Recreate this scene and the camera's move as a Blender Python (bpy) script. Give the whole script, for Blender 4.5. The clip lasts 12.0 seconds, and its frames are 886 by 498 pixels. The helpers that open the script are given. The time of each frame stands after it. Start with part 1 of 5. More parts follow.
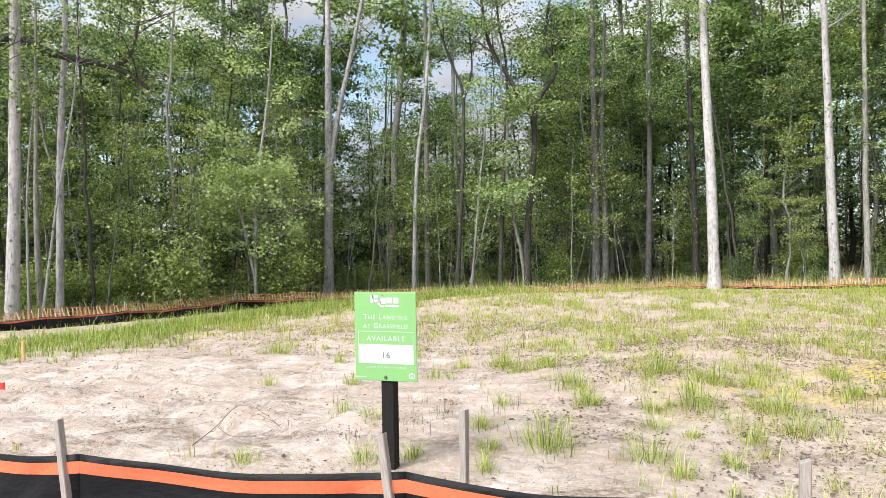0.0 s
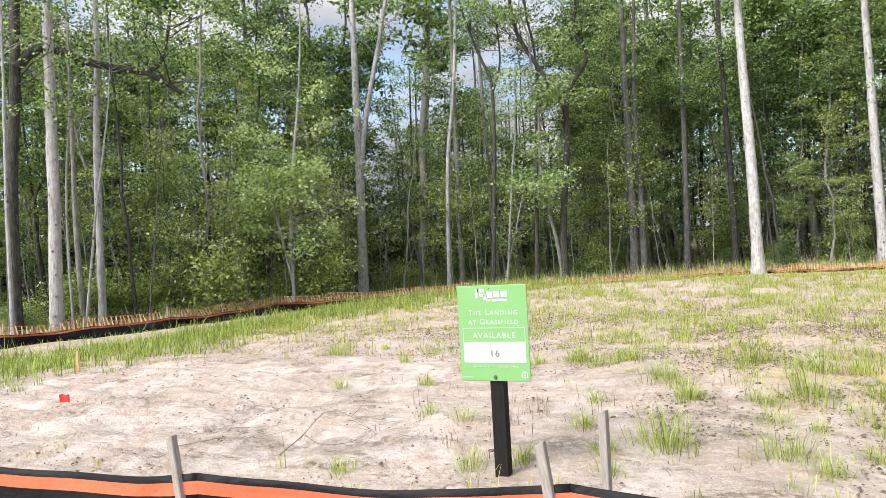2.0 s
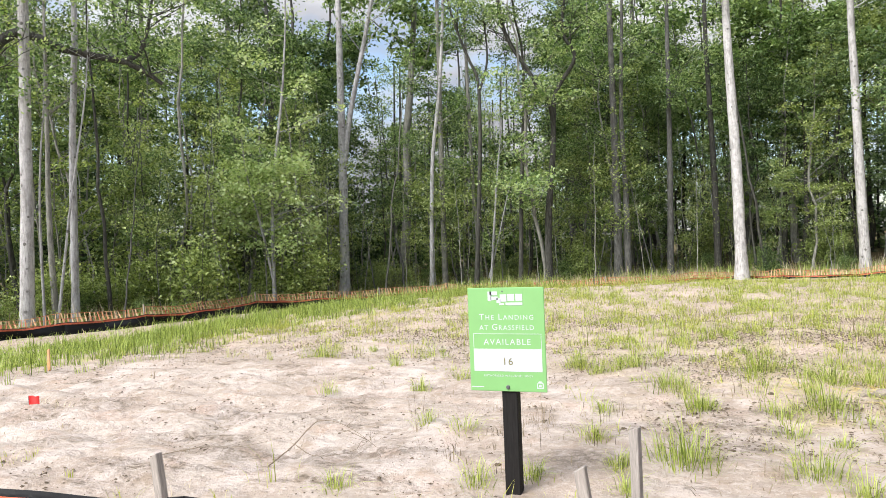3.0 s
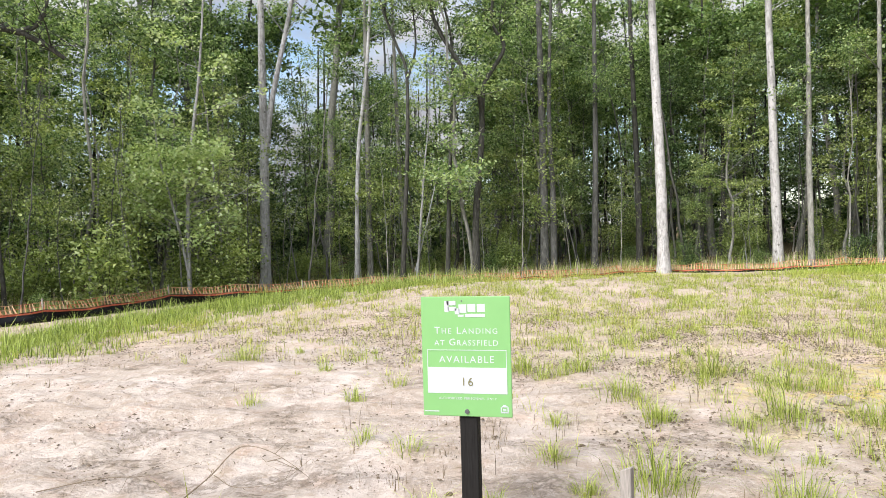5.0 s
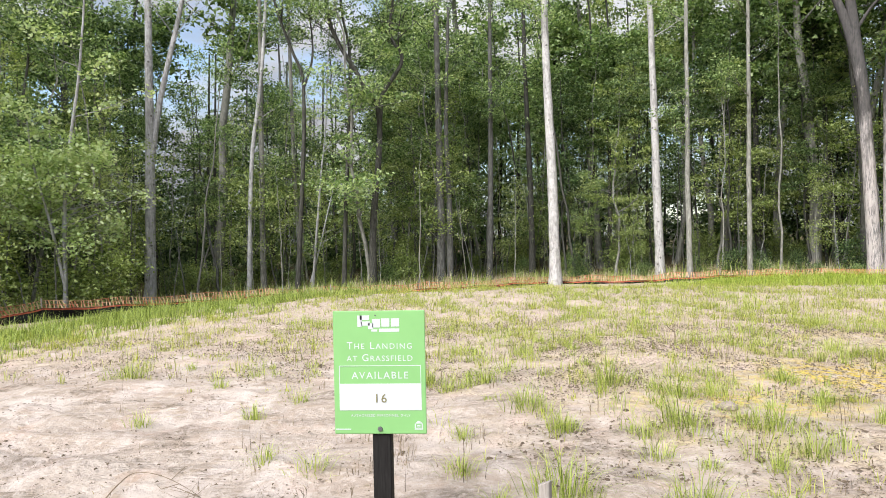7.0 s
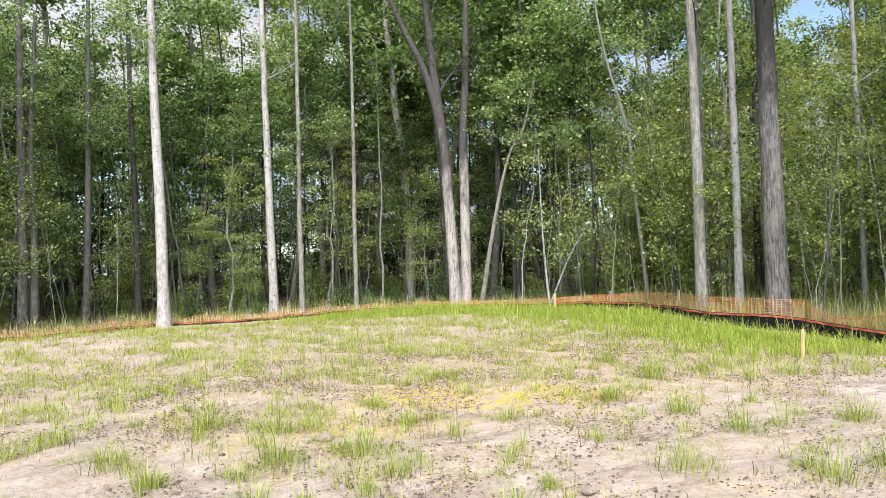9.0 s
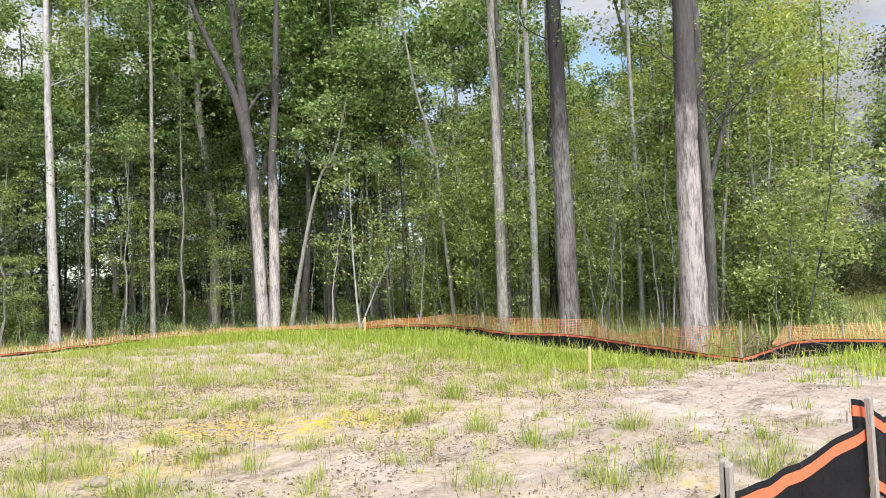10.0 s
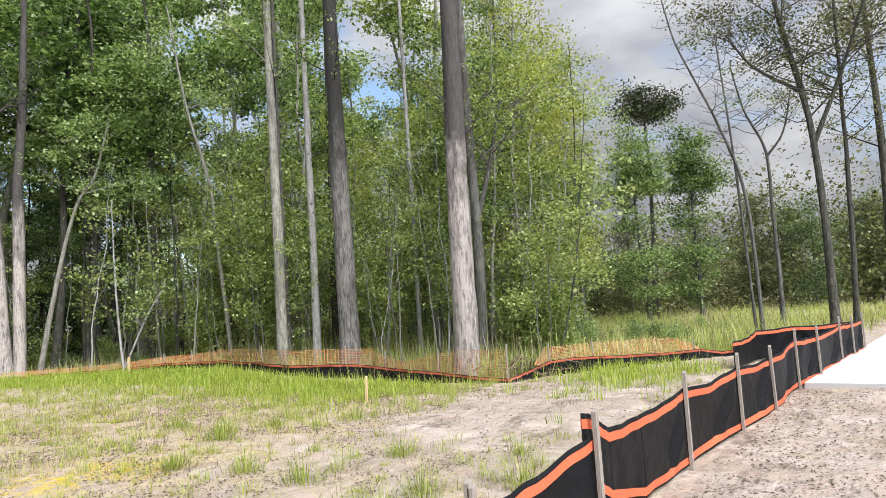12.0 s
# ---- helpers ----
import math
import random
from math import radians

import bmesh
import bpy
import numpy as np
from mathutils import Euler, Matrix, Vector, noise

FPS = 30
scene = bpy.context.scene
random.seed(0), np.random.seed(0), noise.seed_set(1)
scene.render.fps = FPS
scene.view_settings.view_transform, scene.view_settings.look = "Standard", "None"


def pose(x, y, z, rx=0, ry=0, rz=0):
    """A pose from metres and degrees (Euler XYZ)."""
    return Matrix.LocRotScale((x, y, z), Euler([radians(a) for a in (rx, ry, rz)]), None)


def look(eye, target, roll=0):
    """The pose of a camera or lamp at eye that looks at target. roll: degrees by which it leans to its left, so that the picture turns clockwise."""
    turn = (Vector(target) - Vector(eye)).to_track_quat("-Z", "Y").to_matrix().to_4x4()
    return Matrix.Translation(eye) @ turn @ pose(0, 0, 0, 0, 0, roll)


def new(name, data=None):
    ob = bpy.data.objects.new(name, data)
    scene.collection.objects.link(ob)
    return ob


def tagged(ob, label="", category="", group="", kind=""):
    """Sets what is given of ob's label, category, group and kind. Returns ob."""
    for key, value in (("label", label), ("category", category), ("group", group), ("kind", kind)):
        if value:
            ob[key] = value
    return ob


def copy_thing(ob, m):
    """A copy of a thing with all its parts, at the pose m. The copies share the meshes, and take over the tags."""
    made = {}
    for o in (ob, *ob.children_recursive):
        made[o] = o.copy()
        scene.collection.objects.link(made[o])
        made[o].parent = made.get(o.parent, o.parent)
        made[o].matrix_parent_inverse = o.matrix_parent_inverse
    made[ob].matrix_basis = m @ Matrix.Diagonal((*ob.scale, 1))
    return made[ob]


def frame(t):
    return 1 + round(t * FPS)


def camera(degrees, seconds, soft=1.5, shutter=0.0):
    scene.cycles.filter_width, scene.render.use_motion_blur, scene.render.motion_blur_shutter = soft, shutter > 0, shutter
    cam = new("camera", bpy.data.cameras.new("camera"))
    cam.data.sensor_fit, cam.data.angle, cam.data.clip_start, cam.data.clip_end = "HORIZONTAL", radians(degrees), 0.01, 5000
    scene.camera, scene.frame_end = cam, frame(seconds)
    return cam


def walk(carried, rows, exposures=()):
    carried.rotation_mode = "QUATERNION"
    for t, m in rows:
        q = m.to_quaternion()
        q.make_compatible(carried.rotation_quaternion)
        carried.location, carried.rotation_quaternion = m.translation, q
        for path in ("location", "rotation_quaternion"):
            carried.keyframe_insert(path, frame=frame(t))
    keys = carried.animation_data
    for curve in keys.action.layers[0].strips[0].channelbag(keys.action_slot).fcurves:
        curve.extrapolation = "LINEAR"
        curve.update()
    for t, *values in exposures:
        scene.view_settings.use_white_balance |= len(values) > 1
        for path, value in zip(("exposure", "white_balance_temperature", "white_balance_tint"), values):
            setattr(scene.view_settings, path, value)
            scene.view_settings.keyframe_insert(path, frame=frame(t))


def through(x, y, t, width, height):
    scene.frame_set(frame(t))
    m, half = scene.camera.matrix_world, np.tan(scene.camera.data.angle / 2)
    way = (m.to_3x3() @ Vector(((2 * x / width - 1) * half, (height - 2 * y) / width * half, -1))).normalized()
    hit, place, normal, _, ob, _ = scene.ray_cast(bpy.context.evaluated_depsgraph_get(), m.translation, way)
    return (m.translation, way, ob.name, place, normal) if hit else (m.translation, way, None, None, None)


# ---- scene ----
cam = camera(63.8, 12.0, 0.75)
PATH = [
    (0, (2.167, -4.49, 1.559), (1.529, -2.594, 1.55), -1.0),
    (0.5, (2.073, -4.417, 1.544), (1.402, -2.533, 1.531), -1.7),
    (1, (1.921, -4.36, 1.547), (1.227, -2.484, 1.53), -2.4),
    (1.5, (1.68, -4.369, 1.539), (0.981, -2.495, 1.521), -3.1),
    (2, (1.526, -4.332, 1.532), (0.831, -2.457, 1.516), -3.2),
    (2.5, (1.378, -4.182, 1.535), (0.703, -2.299, 1.521), -2.7),
    (3, (1.227, -4.063, 1.527), (0.588, -2.168, 1.509), -2.2),
    (5, (0.902, -3.527, 1.588), (0.472, -1.575, 1.535), -1.6),
    (5.5, (0.833, -3.498, 1.597), (0.441, -1.537, 1.549), -1.4),
    (6, (0.786, -3.494, 1.597), (0.443, -1.524, 1.557), -1.0),
    (6.5, (0.773, -3.476, 1.598), (0.506, -1.495, 1.561), -0.8),
    (8.3, (0.935, -3.494, 1.598), (1.399, -1.549, 1.617), -1.8),
    (8.5, (0.951, -3.477, 1.597), (1.535, -1.565, 1.625), -1.6),
    (9, (0.989, -3.388, 1.572), (1.87, -1.593, 1.627), -1.6),
    (9.5, (1.072, -3.342, 1.555), (2.202, -1.694, 1.638), -1.7),
    (10, (1.127, -3.371, 1.558), (2.441, -1.866, 1.665), -2.0),
    (10.5, (1.155, -3.388, 1.563), (2.57, -1.981, 1.692), -2.3),
    (11, (1.14, -3.385, 1.571), (2.634, -2.063, 1.717), -2.6),
    (11.5, (1.178, -3.443, 1.569), (2.753, -2.221, 1.729), -2.9),
    (12, (1.255, -3.505, 1.568), (2.951, -2.458, 1.728), -3.7),
]
walk(cam, [(t, look(eye, target, roll)) for t, eye, target, roll in PATH], [(0.0, 0.46), (6.5, 0.39), (9.5, 0.43), (10.8, 0.43), (12.0, 0.28)])

# ---- world, sun, exposure ----
SUN_AZIMUTH, SUN_HEIGHT = 208.0, 44.0   # degrees: clockwise from +y, above the horizon
world = bpy.data.worlds.new("world")
scene.world = world
world.use_nodes = True
wn, wl = world.node_tree.nodes, world.node_tree.links
wn.clear()
sky = wn.new("ShaderNodeTexSky")
sky.sky_type, sky.sun_disc = "NISHITA", False
sky.sun_elevation, sky.sun_rotation = radians(SUN_HEIGHT), radians(SUN_AZIMUTH)
coords = wn.new("ShaderNodeTexCoord")
stretch = wn.new("ShaderNodeMapping")
stretch.inputs["Scale"].default_value = (1.0, 1.0, 2.4)
wl.new(coords.outputs["Generated"], stretch.inputs["Vector"])
puffs = wn.new("ShaderNodeTexNoise")
puffs.inputs["Scale"].default_value, puffs.inputs["Detail"].default_value, puffs.inputs["Roughness"].default_value = 2.6, 8.0, 0.58
wl.new(stretch.outputs[0], puffs.inputs["Vector"])
cover = wn.new("ShaderNodeValToRGB")
cover.color_ramp.elements[0].position, cover.color_ramp.elements[1].position = 0.40, 0.54
side = wn.new("ShaderNodeSeparateXYZ")
wl.new(coords.outputs["Generated"], side.inputs[0])
bank = wn.new("ShaderNodeMapRange")
bank.inputs["From Min"].default_value, bank.inputs["From Max"].default_value = 0.2, 1.0
bank.inputs["To Min"].default_value, bank.inputs["To Max"].default_value = 0.0, 0.10
wl.new(side.outputs["X"], bank.inputs["Value"])
thick = wn.new("ShaderNodeMath")
wl.new(puffs.outputs["Fac"], thick.inputs[0])
wl.new(bank.outputs[0], thick.inputs[1])
wl.new(thick.outputs[0], cover.inputs["Fac"])
tone = wn.new("ShaderNodeTexNoise")
tone.inputs["Scale"].default_value, tone.inputs["Detail"].default_value = 5.0, 6.0
wl.new(stretch.outputs[0], tone.inputs["Vector"])
greys = wn.new("ShaderNodeValToRGB")
greys.color_ramp.elements[0].position, greys.color_ramp.elements[1].position = 0.36, 0.62
greys.color_ramp.elements[0].color, greys.color_ramp.elements[1].color = (4.9, 5.0, 5.6, 1), (8.3, 8.4, 8.7, 1)
darker = wn.new("ShaderNodeMath")
darker.operation = "SUBTRACT"
wl.new(tone.outputs["Fac"], darker.inputs[0])
wl.new(bank.outputs[0], darker.inputs[1])
wl.new(darker.outputs[0], greys.inputs["Fac"])
height = wn.new("ShaderNodeSeparateXYZ")
wl.new(coords.outputs["Generated"], height.inputs[0])
rise = wn.new("ShaderNodeMapRange")
rise.inputs["From Min"].default_value, rise.inputs["From Max"].default_value = 0.0, 1.0
rise.inputs["To Min"].default_value, rise.inputs["To Max"].default_value = 0.27, 0.95
wl.new(height.outputs["Z"], rise.inputs["Value"])
dome = wn.new("ShaderNodeVectorMath")
dome.operation = "SCALE"
wl.new(greys.outputs["Color"], dome.inputs[0])
wl.new(rise.outputs[0], dome.inputs["Scale"])
blend = wn.new("ShaderNodeMix")
blend.data_type = "RGBA"
wl.new(cover.outputs["Color"], blend.inputs["Factor"])
wl.new(sky.outputs[0], blend.inputs[6])
wl.new(dome.outputs[0], blend.inputs[7])
glow = wn.new("ShaderNodeBackground")
glow.inputs["Strength"].default_value = 0.175
wl.new(blend.outputs[2], glow.inputs["Color"])
wl.new(glow.outputs[0], wn.new("ShaderNodeOutputWorld").inputs["Surface"])
sun = new("sun", bpy.data.lights.new("sun", "SUN"))
sun.data.energy, sun.data.angle, sun.data.color = 4.8, radians(40.0), (1.0, 0.97, 0.90)
toward = Vector((math.sin(radians(SUN_AZIMUTH)) * math.cos(radians(SUN_HEIGHT)), math.cos(radians(SUN_AZIMUTH)) * math.cos(radians(SUN_HEIGHT)), math.sin(radians(SUN_HEIGHT))))
sun.matrix_world = look(tuple(toward * 60), (0, 0, 0))


# ---- materials ----
class Nodes:
    """A small builder of node materials."""

    def __init__(self, name, rough=0.8, metal=0.0, spec=0.3):
        self.mat = bpy.data.materials.new(name)
        self.mat.use_nodes = True
        self.t = self.mat.node_tree
        self.p = self.t.nodes["Principled BSDF"]
        self.p.inputs["Roughness"].default_value, self.p.inputs["Metallic"].default_value = rough, metal
        self.p.inputs["Specular IOR Level"].default_value = spec
        self.c = self.t.nodes.new("ShaderNodeTexCoord")

    def link(self, a, b):
        self.t.links.new(a, b)

    def noise(self, scale, detail=4.0, rough=0.55, stretch=(1, 1, 1), coord="Object"):
        m = self.t.nodes.new("ShaderNodeMapping")
        m.inputs["Scale"].default_value = stretch
        self.link(self.c.outputs[coord], m.inputs["Vector"])
        n = self.t.nodes.new("ShaderNodeTexNoise")
        n.inputs["Scale"].default_value, n.inputs["Detail"].default_value, n.inputs["Roughness"].default_value = scale, detail, rough
        self.link(m.outputs[0], n.inputs["Vector"])
        return n.outputs["Fac"]

    def ramp(self, fac, stops):
        r = self.t.nodes.new("ShaderNodeValToRGB")
        while len(r.color_ramp.elements) < len(stops):
            r.color_ramp.elements.new(0.5)
        for e, (at, colour) in zip(r.color_ramp.elements, stops):
            e.position, e.color = at, (*colour, 1) if len(colour) == 3 else colour
        self.link(fac, r.inputs["Fac"])
        return r.outputs["Color"]

    def mix(self, fac, a, b, mode="MIX"):
        m = self.t.nodes.new("ShaderNodeMix")
        m.data_type, m.blend_type = "RGBA", mode
        for value, socket in ((fac, m.inputs["Factor"]), (a, m.inputs[6]), (b, m.inputs[7])):
            if isinstance(value, bpy.types.NodeSocket):
                self.link(value, socket)
            else:
                socket.default_value = value if isinstance(value, float) else (*value, 1)
        return m.outputs[2]

    def math(self, op, a, b=0.0, clamp=False):
        m = self.t.nodes.new("ShaderNodeMath")
        m.operation, m.use_clamp = op, clamp
        for value, socket in ((a, m.inputs[0]), (b, m.inputs[1])):
            if isinstance(value, bpy.types.NodeSocket):
                self.link(value, socket)
            else:
                socket.default_value = value
        return m.outputs[0]

    def island(self):
        return self.t.nodes.new("ShaderNodeNewGeometry").outputs["Random Per Island"]

    def object_random(self):
        return self.t.nodes.new("ShaderNodeObjectInfo").outputs["Random"]

    def attribute(self, name):
        a = self.t.nodes.new("ShaderNodeAttribute")
        a.attribute_name = name
        return a.outputs["Fac"]

    def bump(self, height, strength=0.3, distance=0.02):
        b = self.t.nodes.new("ShaderNodeBump")
        b.inputs["Strength"].default_value, b.inputs["Distance"].default_value = strength, distance
        self.link(height, b.inputs["Height"])
        self.link(b.outputs[0], self.p.inputs["Normal"])
        return self

    def colour(self, socket):
        self.link(socket, self.p.inputs["Base Color"])
        return self


def soil_material():
    """Pale pinkish sand with washed silt, ragged brown crusts, thatch and a little moss where grass grows."""
    n = Nodes("sandy_soil", 0.95, spec=0.1)
    broad, fine, grit = n.noise(0.55, 5), n.noise(5.0, 6, 0.6), n.noise(38.0, 5, 0.72)
    sand = n.ramp(broad, [(0.30, (0.345, 0.278, 0.235)), (0.5, (0.41, 0.343, 0.298)), (0.72, (0.455, 0.398, 0.36))])
    silt = n.noise(0.9, 6, 0.66, (1.55, 0.6, 1))
    sand = n.mix(n.ramp(silt, [(0.49, (0, 0, 0)), (0.60, (0.85, 0.85, 0.85))]), sand, (0.555, 0.482, 0.45))
    sand = n.mix(n.ramp(fine, [(0.52, (0, 0, 0)), (0.66, (0.7, 0.7, 0.7))]), sand, (0.32, 0.25, 0.19))
    sand = n.mix(n.ramp(n.noise(2.6, 4, 0.5), [(0.54, (0, 0, 0)), (0.68, (0.45, 0.45, 0.45))]), sand, (0.46, 0.335, 0.275))
    crust = n.math("MULTIPLY", n.ramp(n.noise(1.5, 7, 0.72, (0.6, 1.25, 1)), [(0.545, (0, 0, 0)), (0.61, (1, 1, 1))]), n.ramp(n.noise(13.0, 5, 0.7), [(0.40, (0.15, 0.15, 0.15)), (0.55, (0.9, 0.9, 0.9))]))
    damp = n.math("MULTIPLY", n.attribute("crusts"), n.ramp(n.noise(12.0, 7, 0.78), [(0.47, (0, 0, 0)), (0.54, (1, 1, 1))]))
    crust = n.math("MAXIMUM", crust, damp)
    sand = n.mix(crust, sand, (0.195, 0.155, 0.12))
    sand = n.mix(n.ramp(grit, [(0.58, (0, 0, 0)), (0.68, (0.75, 0.75, 0.75))]), sand, (0.19, 0.15, 0.115))
    sand = n.mix(n.ramp(n.noise(16.0, 6, 0.75), [(0.50, (0, 0, 0)), (0.60, (0.5, 0.5, 0.5))]), sand, (0.56, 0.487, 0.45))
    straw = n.ramp(n.noise(9.0, 6, 0.7), [(0.3, (0.33, 0.265, 0.21)), (0.5, (0.465, 0.385, 0.315)), (0.7, (0.555, 0.48, 0.415))])
    straw = n.mix(n.ramp(n.noise(0.8, 4), [(0.57, (0, 0, 0)), (0.66, (0.4, 0.4, 0.4))]), straw, (0.50, 0.42, 0.16))
    straw = n.mix(n.math("MULTIPLY", n.attribute("moss"), n.ramp(n.noise(11.0, 6, 0.7), [(0.44, (0, 0, 0)), (0.56, (1, 1, 1))])), straw, (0.62, 0.46, 0.07))
    straw = n.mix(n.ramp(n.noise(2.2, 5), [(0.50, (0, 0, 0)), (0.64, (0.85, 0.85, 0.85))]), straw, (0.52, 0.41, 0.365))
    straw = n.mix(n.math("MULTIPLY", n.ramp(n.noise(26.0, 5, 0.78), [(0.515, (0, 0, 0)), (0.585, (0.9, 0.9, 0.9))]), n.ramp(n.noise(1.3, 5, 0.65), [(0.42, (0.15, 0.15, 0.15)), (0.58, (1, 1, 1))])), straw, (0.135, 0.105, 0.08))
    patchy = n.math("ADD", n.attribute("thatch"), n.math("MULTIPLY", n.math("SUBTRACT", n.noise(1.7, 6, 0.62), 0.5), 2.2))
    cover = n.ramp(patchy, [(0.40, (0, 0, 0)), (0.72, (1, 1, 1))])
    floor = n.ramp(n.noise(3.0, 6, 0.7), [(0.3, (0.05, 0.04, 0.024)), (0.55, (0.13, 0.10, 0.055)), (0.75, (0.12, 0.14, 0.05))])
    n.colour(n.mix(n.attribute("litter"), n.mix(cover, sand, straw), floor))
    relief = n.math("ADD", n.math("MULTIPLY", fine, 0.75), n.math("MULTIPLY", grit, 0.22))
    relief = n.math("ADD", relief, n.math("MULTIPLY", n.noise(1.6, 2, 0.5, (0.6, 1.7, 1)), 1.6))
    relief = n.math("SUBTRACT", relief, n.math("MULTIPLY", crust, 0.12))
    return n.bump(relief, 0.9, 0.08).mat


def bark_material(name, dark, mid, pale, patch=0.5, knots=False, upper=None):
    n = Nodes(name, 0.9, spec=0.15)
    ridges, blot = n.noise(9.0, 6, 0.65, (3.0, 3.0, 0.45)), n.noise(1.6, 5, 0.6, (1, 1, 0.5))
    col = n.ramp(ridges, [(0.28, dark), (0.48, mid), (0.66, pale)])
    col = n.mix(n.ramp(blot, [(patch, (0, 0, 0)), (patch + 0.12, (0.75, 0.75, 0.75))]), col, tuple(0.6 * a + 0.4 * b for a, b in zip(pale, mid)))
    stain = n.noise(2.2, 6, 0.7, (2.2, 2.2, 0.35))
    col = n.mix(n.ramp(stain, [(0.545 if upper else 0.52, (0, 0, 0)), (0.62, (0.6, 0.6, 0.6))]), col, tuple(0.7 * a + 0.3 * b for a, b in zip(dark, mid)))
    if knots:
        spots = n.t.nodes.new("ShaderNodeTexVoronoi")
        spots.inputs["Scale"].default_value = 3.4
        n.link(n.c.outputs["Object"], spots.inputs["Vector"])
        col = n.mix(n.ramp(spots.outputs["Distance"], [(0.12, (1, 1, 1)), (0.17, (0, 0, 0))]), col, dark)
    mottle = n.noise(6.5, 7, 0.74, (2.4, 2.4, 0.38) if upper else (1, 1, 0.75))
    col = n.mix(n.ramp(mottle, [(0.535 if upper else 0.50, (0, 0, 0)), (0.60 if upper else 0.57, (0.75, 0.75, 0.75) if upper else (0.42, 0.42, 0.42))]), col, tuple(0.75 * a + 0.25 * b for a, b in zip(dark, mid)))
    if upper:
        # Darker bark further up the stem, with a ragged border.
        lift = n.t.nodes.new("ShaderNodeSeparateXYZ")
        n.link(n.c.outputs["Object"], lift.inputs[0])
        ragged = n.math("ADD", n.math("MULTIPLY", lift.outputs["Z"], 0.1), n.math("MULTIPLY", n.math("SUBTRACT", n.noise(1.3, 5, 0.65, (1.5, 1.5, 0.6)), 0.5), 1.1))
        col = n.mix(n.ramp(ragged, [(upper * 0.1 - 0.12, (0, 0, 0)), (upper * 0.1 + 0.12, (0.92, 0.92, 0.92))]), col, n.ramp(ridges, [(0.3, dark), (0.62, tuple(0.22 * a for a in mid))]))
    n.colour(n.mix(n.math("MULTIPLY", n.object_random(), 0.3), col, dark))
    return n.bump(ridges, 0.7, 0.03).mat


def leaf_material(name, deep, mid, light, through=0.45):
    n = Nodes(name, 0.38, spec=0.5)
    tint = n.math("ADD", n.math("MULTIPLY", n.island(), 0.75), n.math("MULTIPLY", n.object_random(), 0.25))
    col = n.ramp(tint, [(0.1, deep), (0.5, mid), (0.9, light)])
    n.colour(col)
    thin = n.t.nodes.new("ShaderNodeBsdfTranslucent")
    n.link(n.mix(1.0, col, (1.0, 1.0, 0.55), "MULTIPLY"), thin.inputs["Color"])
    both = n.t.nodes.new("ShaderNodeMixShader")
    both.inputs["Fac"].default_value = through
    n.link(n.p.outputs[0], both.inputs[1])
    n.link(thin.outputs[0], both.inputs[2])
    n.link(both.outputs[0], n.t.nodes["Material Output"].inputs["Surface"])
    return n.mat


def plain_material(name, colour, rough=0.6, spec=0.3, grain=30.0, vary=0.12, stretch=(1, 1, 1), bump=0.15):
    n = Nodes(name, rough, spec=spec)
    g, wide = n.noise(grain, 5, 0.6, stretch), n.noise(grain / 9, 4, 0.55)
    lo, hi = tuple(c * (1 - vary) for c in colour), tuple(min(1, c * (1 + vary)) for c in colour)
    col = n.ramp(g, [(0.3, lo), (0.7, hi)])
    n.colour(n.mix(n.ramp(wide, [(0.5, (0, 0, 0)), (0.75, (0.5, 0.5, 0.5))]), col, tuple(c * (1 - 1.5 * vary) for c in colour)))
    return n.bump(g, bump, 0.004).mat


SOIL = soil_material()
BARK_PALE = bark_material("pale_bark", (0.12, 0.115, 0.11), (0.37, 0.37, 0.385), (0.54, 0.545, 0.58), 0.46, True)
BARK_WHITE = bark_material("white_bark", (0.13, 0.125, 0.12), (0.43, 0.42, 0.43), (0.58, 0.57, 0.59), 0.44, True)
BARK_GREY = bark_material("grey_bark", (0.09, 0.09, 0.082), (0.25, 0.247, 0.23), (0.42, 0.415, 0.395))
BARK_BROWN = bark_material("brown_bark", (0.038, 0.036, 0.034), (0.107, 0.109, 0.107), (0.22, 0.22, 0.217))
BARK_DARK = bark_material("dark_bark", (0.026, 0.025, 0.023), (0.066, 0.066, 0.06), (0.14, 0.14, 0.13), 0.6)
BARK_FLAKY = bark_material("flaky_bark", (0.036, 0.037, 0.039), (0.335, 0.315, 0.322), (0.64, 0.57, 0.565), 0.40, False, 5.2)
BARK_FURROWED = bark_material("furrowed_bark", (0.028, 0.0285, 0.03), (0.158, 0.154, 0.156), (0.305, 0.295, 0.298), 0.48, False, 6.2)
LEAF = leaf_material("fresh_leaf", (0.032, 0.066, 0.02), (0.175, 0.285, 0.10), (0.53, 0.64, 0.34), 0.47)
# Darker copy of the leaf colours, holding the shade deep in the woods.
LEAF_SHADED = leaf_material("shaded_leaf", (0.018, 0.04, 0.014), (0.085, 0.15, 0.056), (0.31, 0.41, 0.20), 0.47)
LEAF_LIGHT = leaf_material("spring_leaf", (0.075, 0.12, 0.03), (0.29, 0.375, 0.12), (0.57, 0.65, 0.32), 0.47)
# Leaf colour lifted to look sunlit where the rendered leaves came out shaded.
LEAF_SUNLIT = leaf_material("sunlit_leaf", (0.20, 0.29, 0.10), (0.44, 0.57, 0.27), (0.66, 0.74, 0.48), 0.46)
LEAF_OLIVE = leaf_material("olive_leaf", (0.04, 0.048, 0.02), (0.13, 0.15, 0.06), (0.30, 0.32, 0.16), 0.42)
LEAF_SPRING = leaf_material("yellow_green_leaf", (0.14, 0.17, 0.025), (0.37, 0.44, 0.10), (0.60, 0.65, 0.27), 0.48)
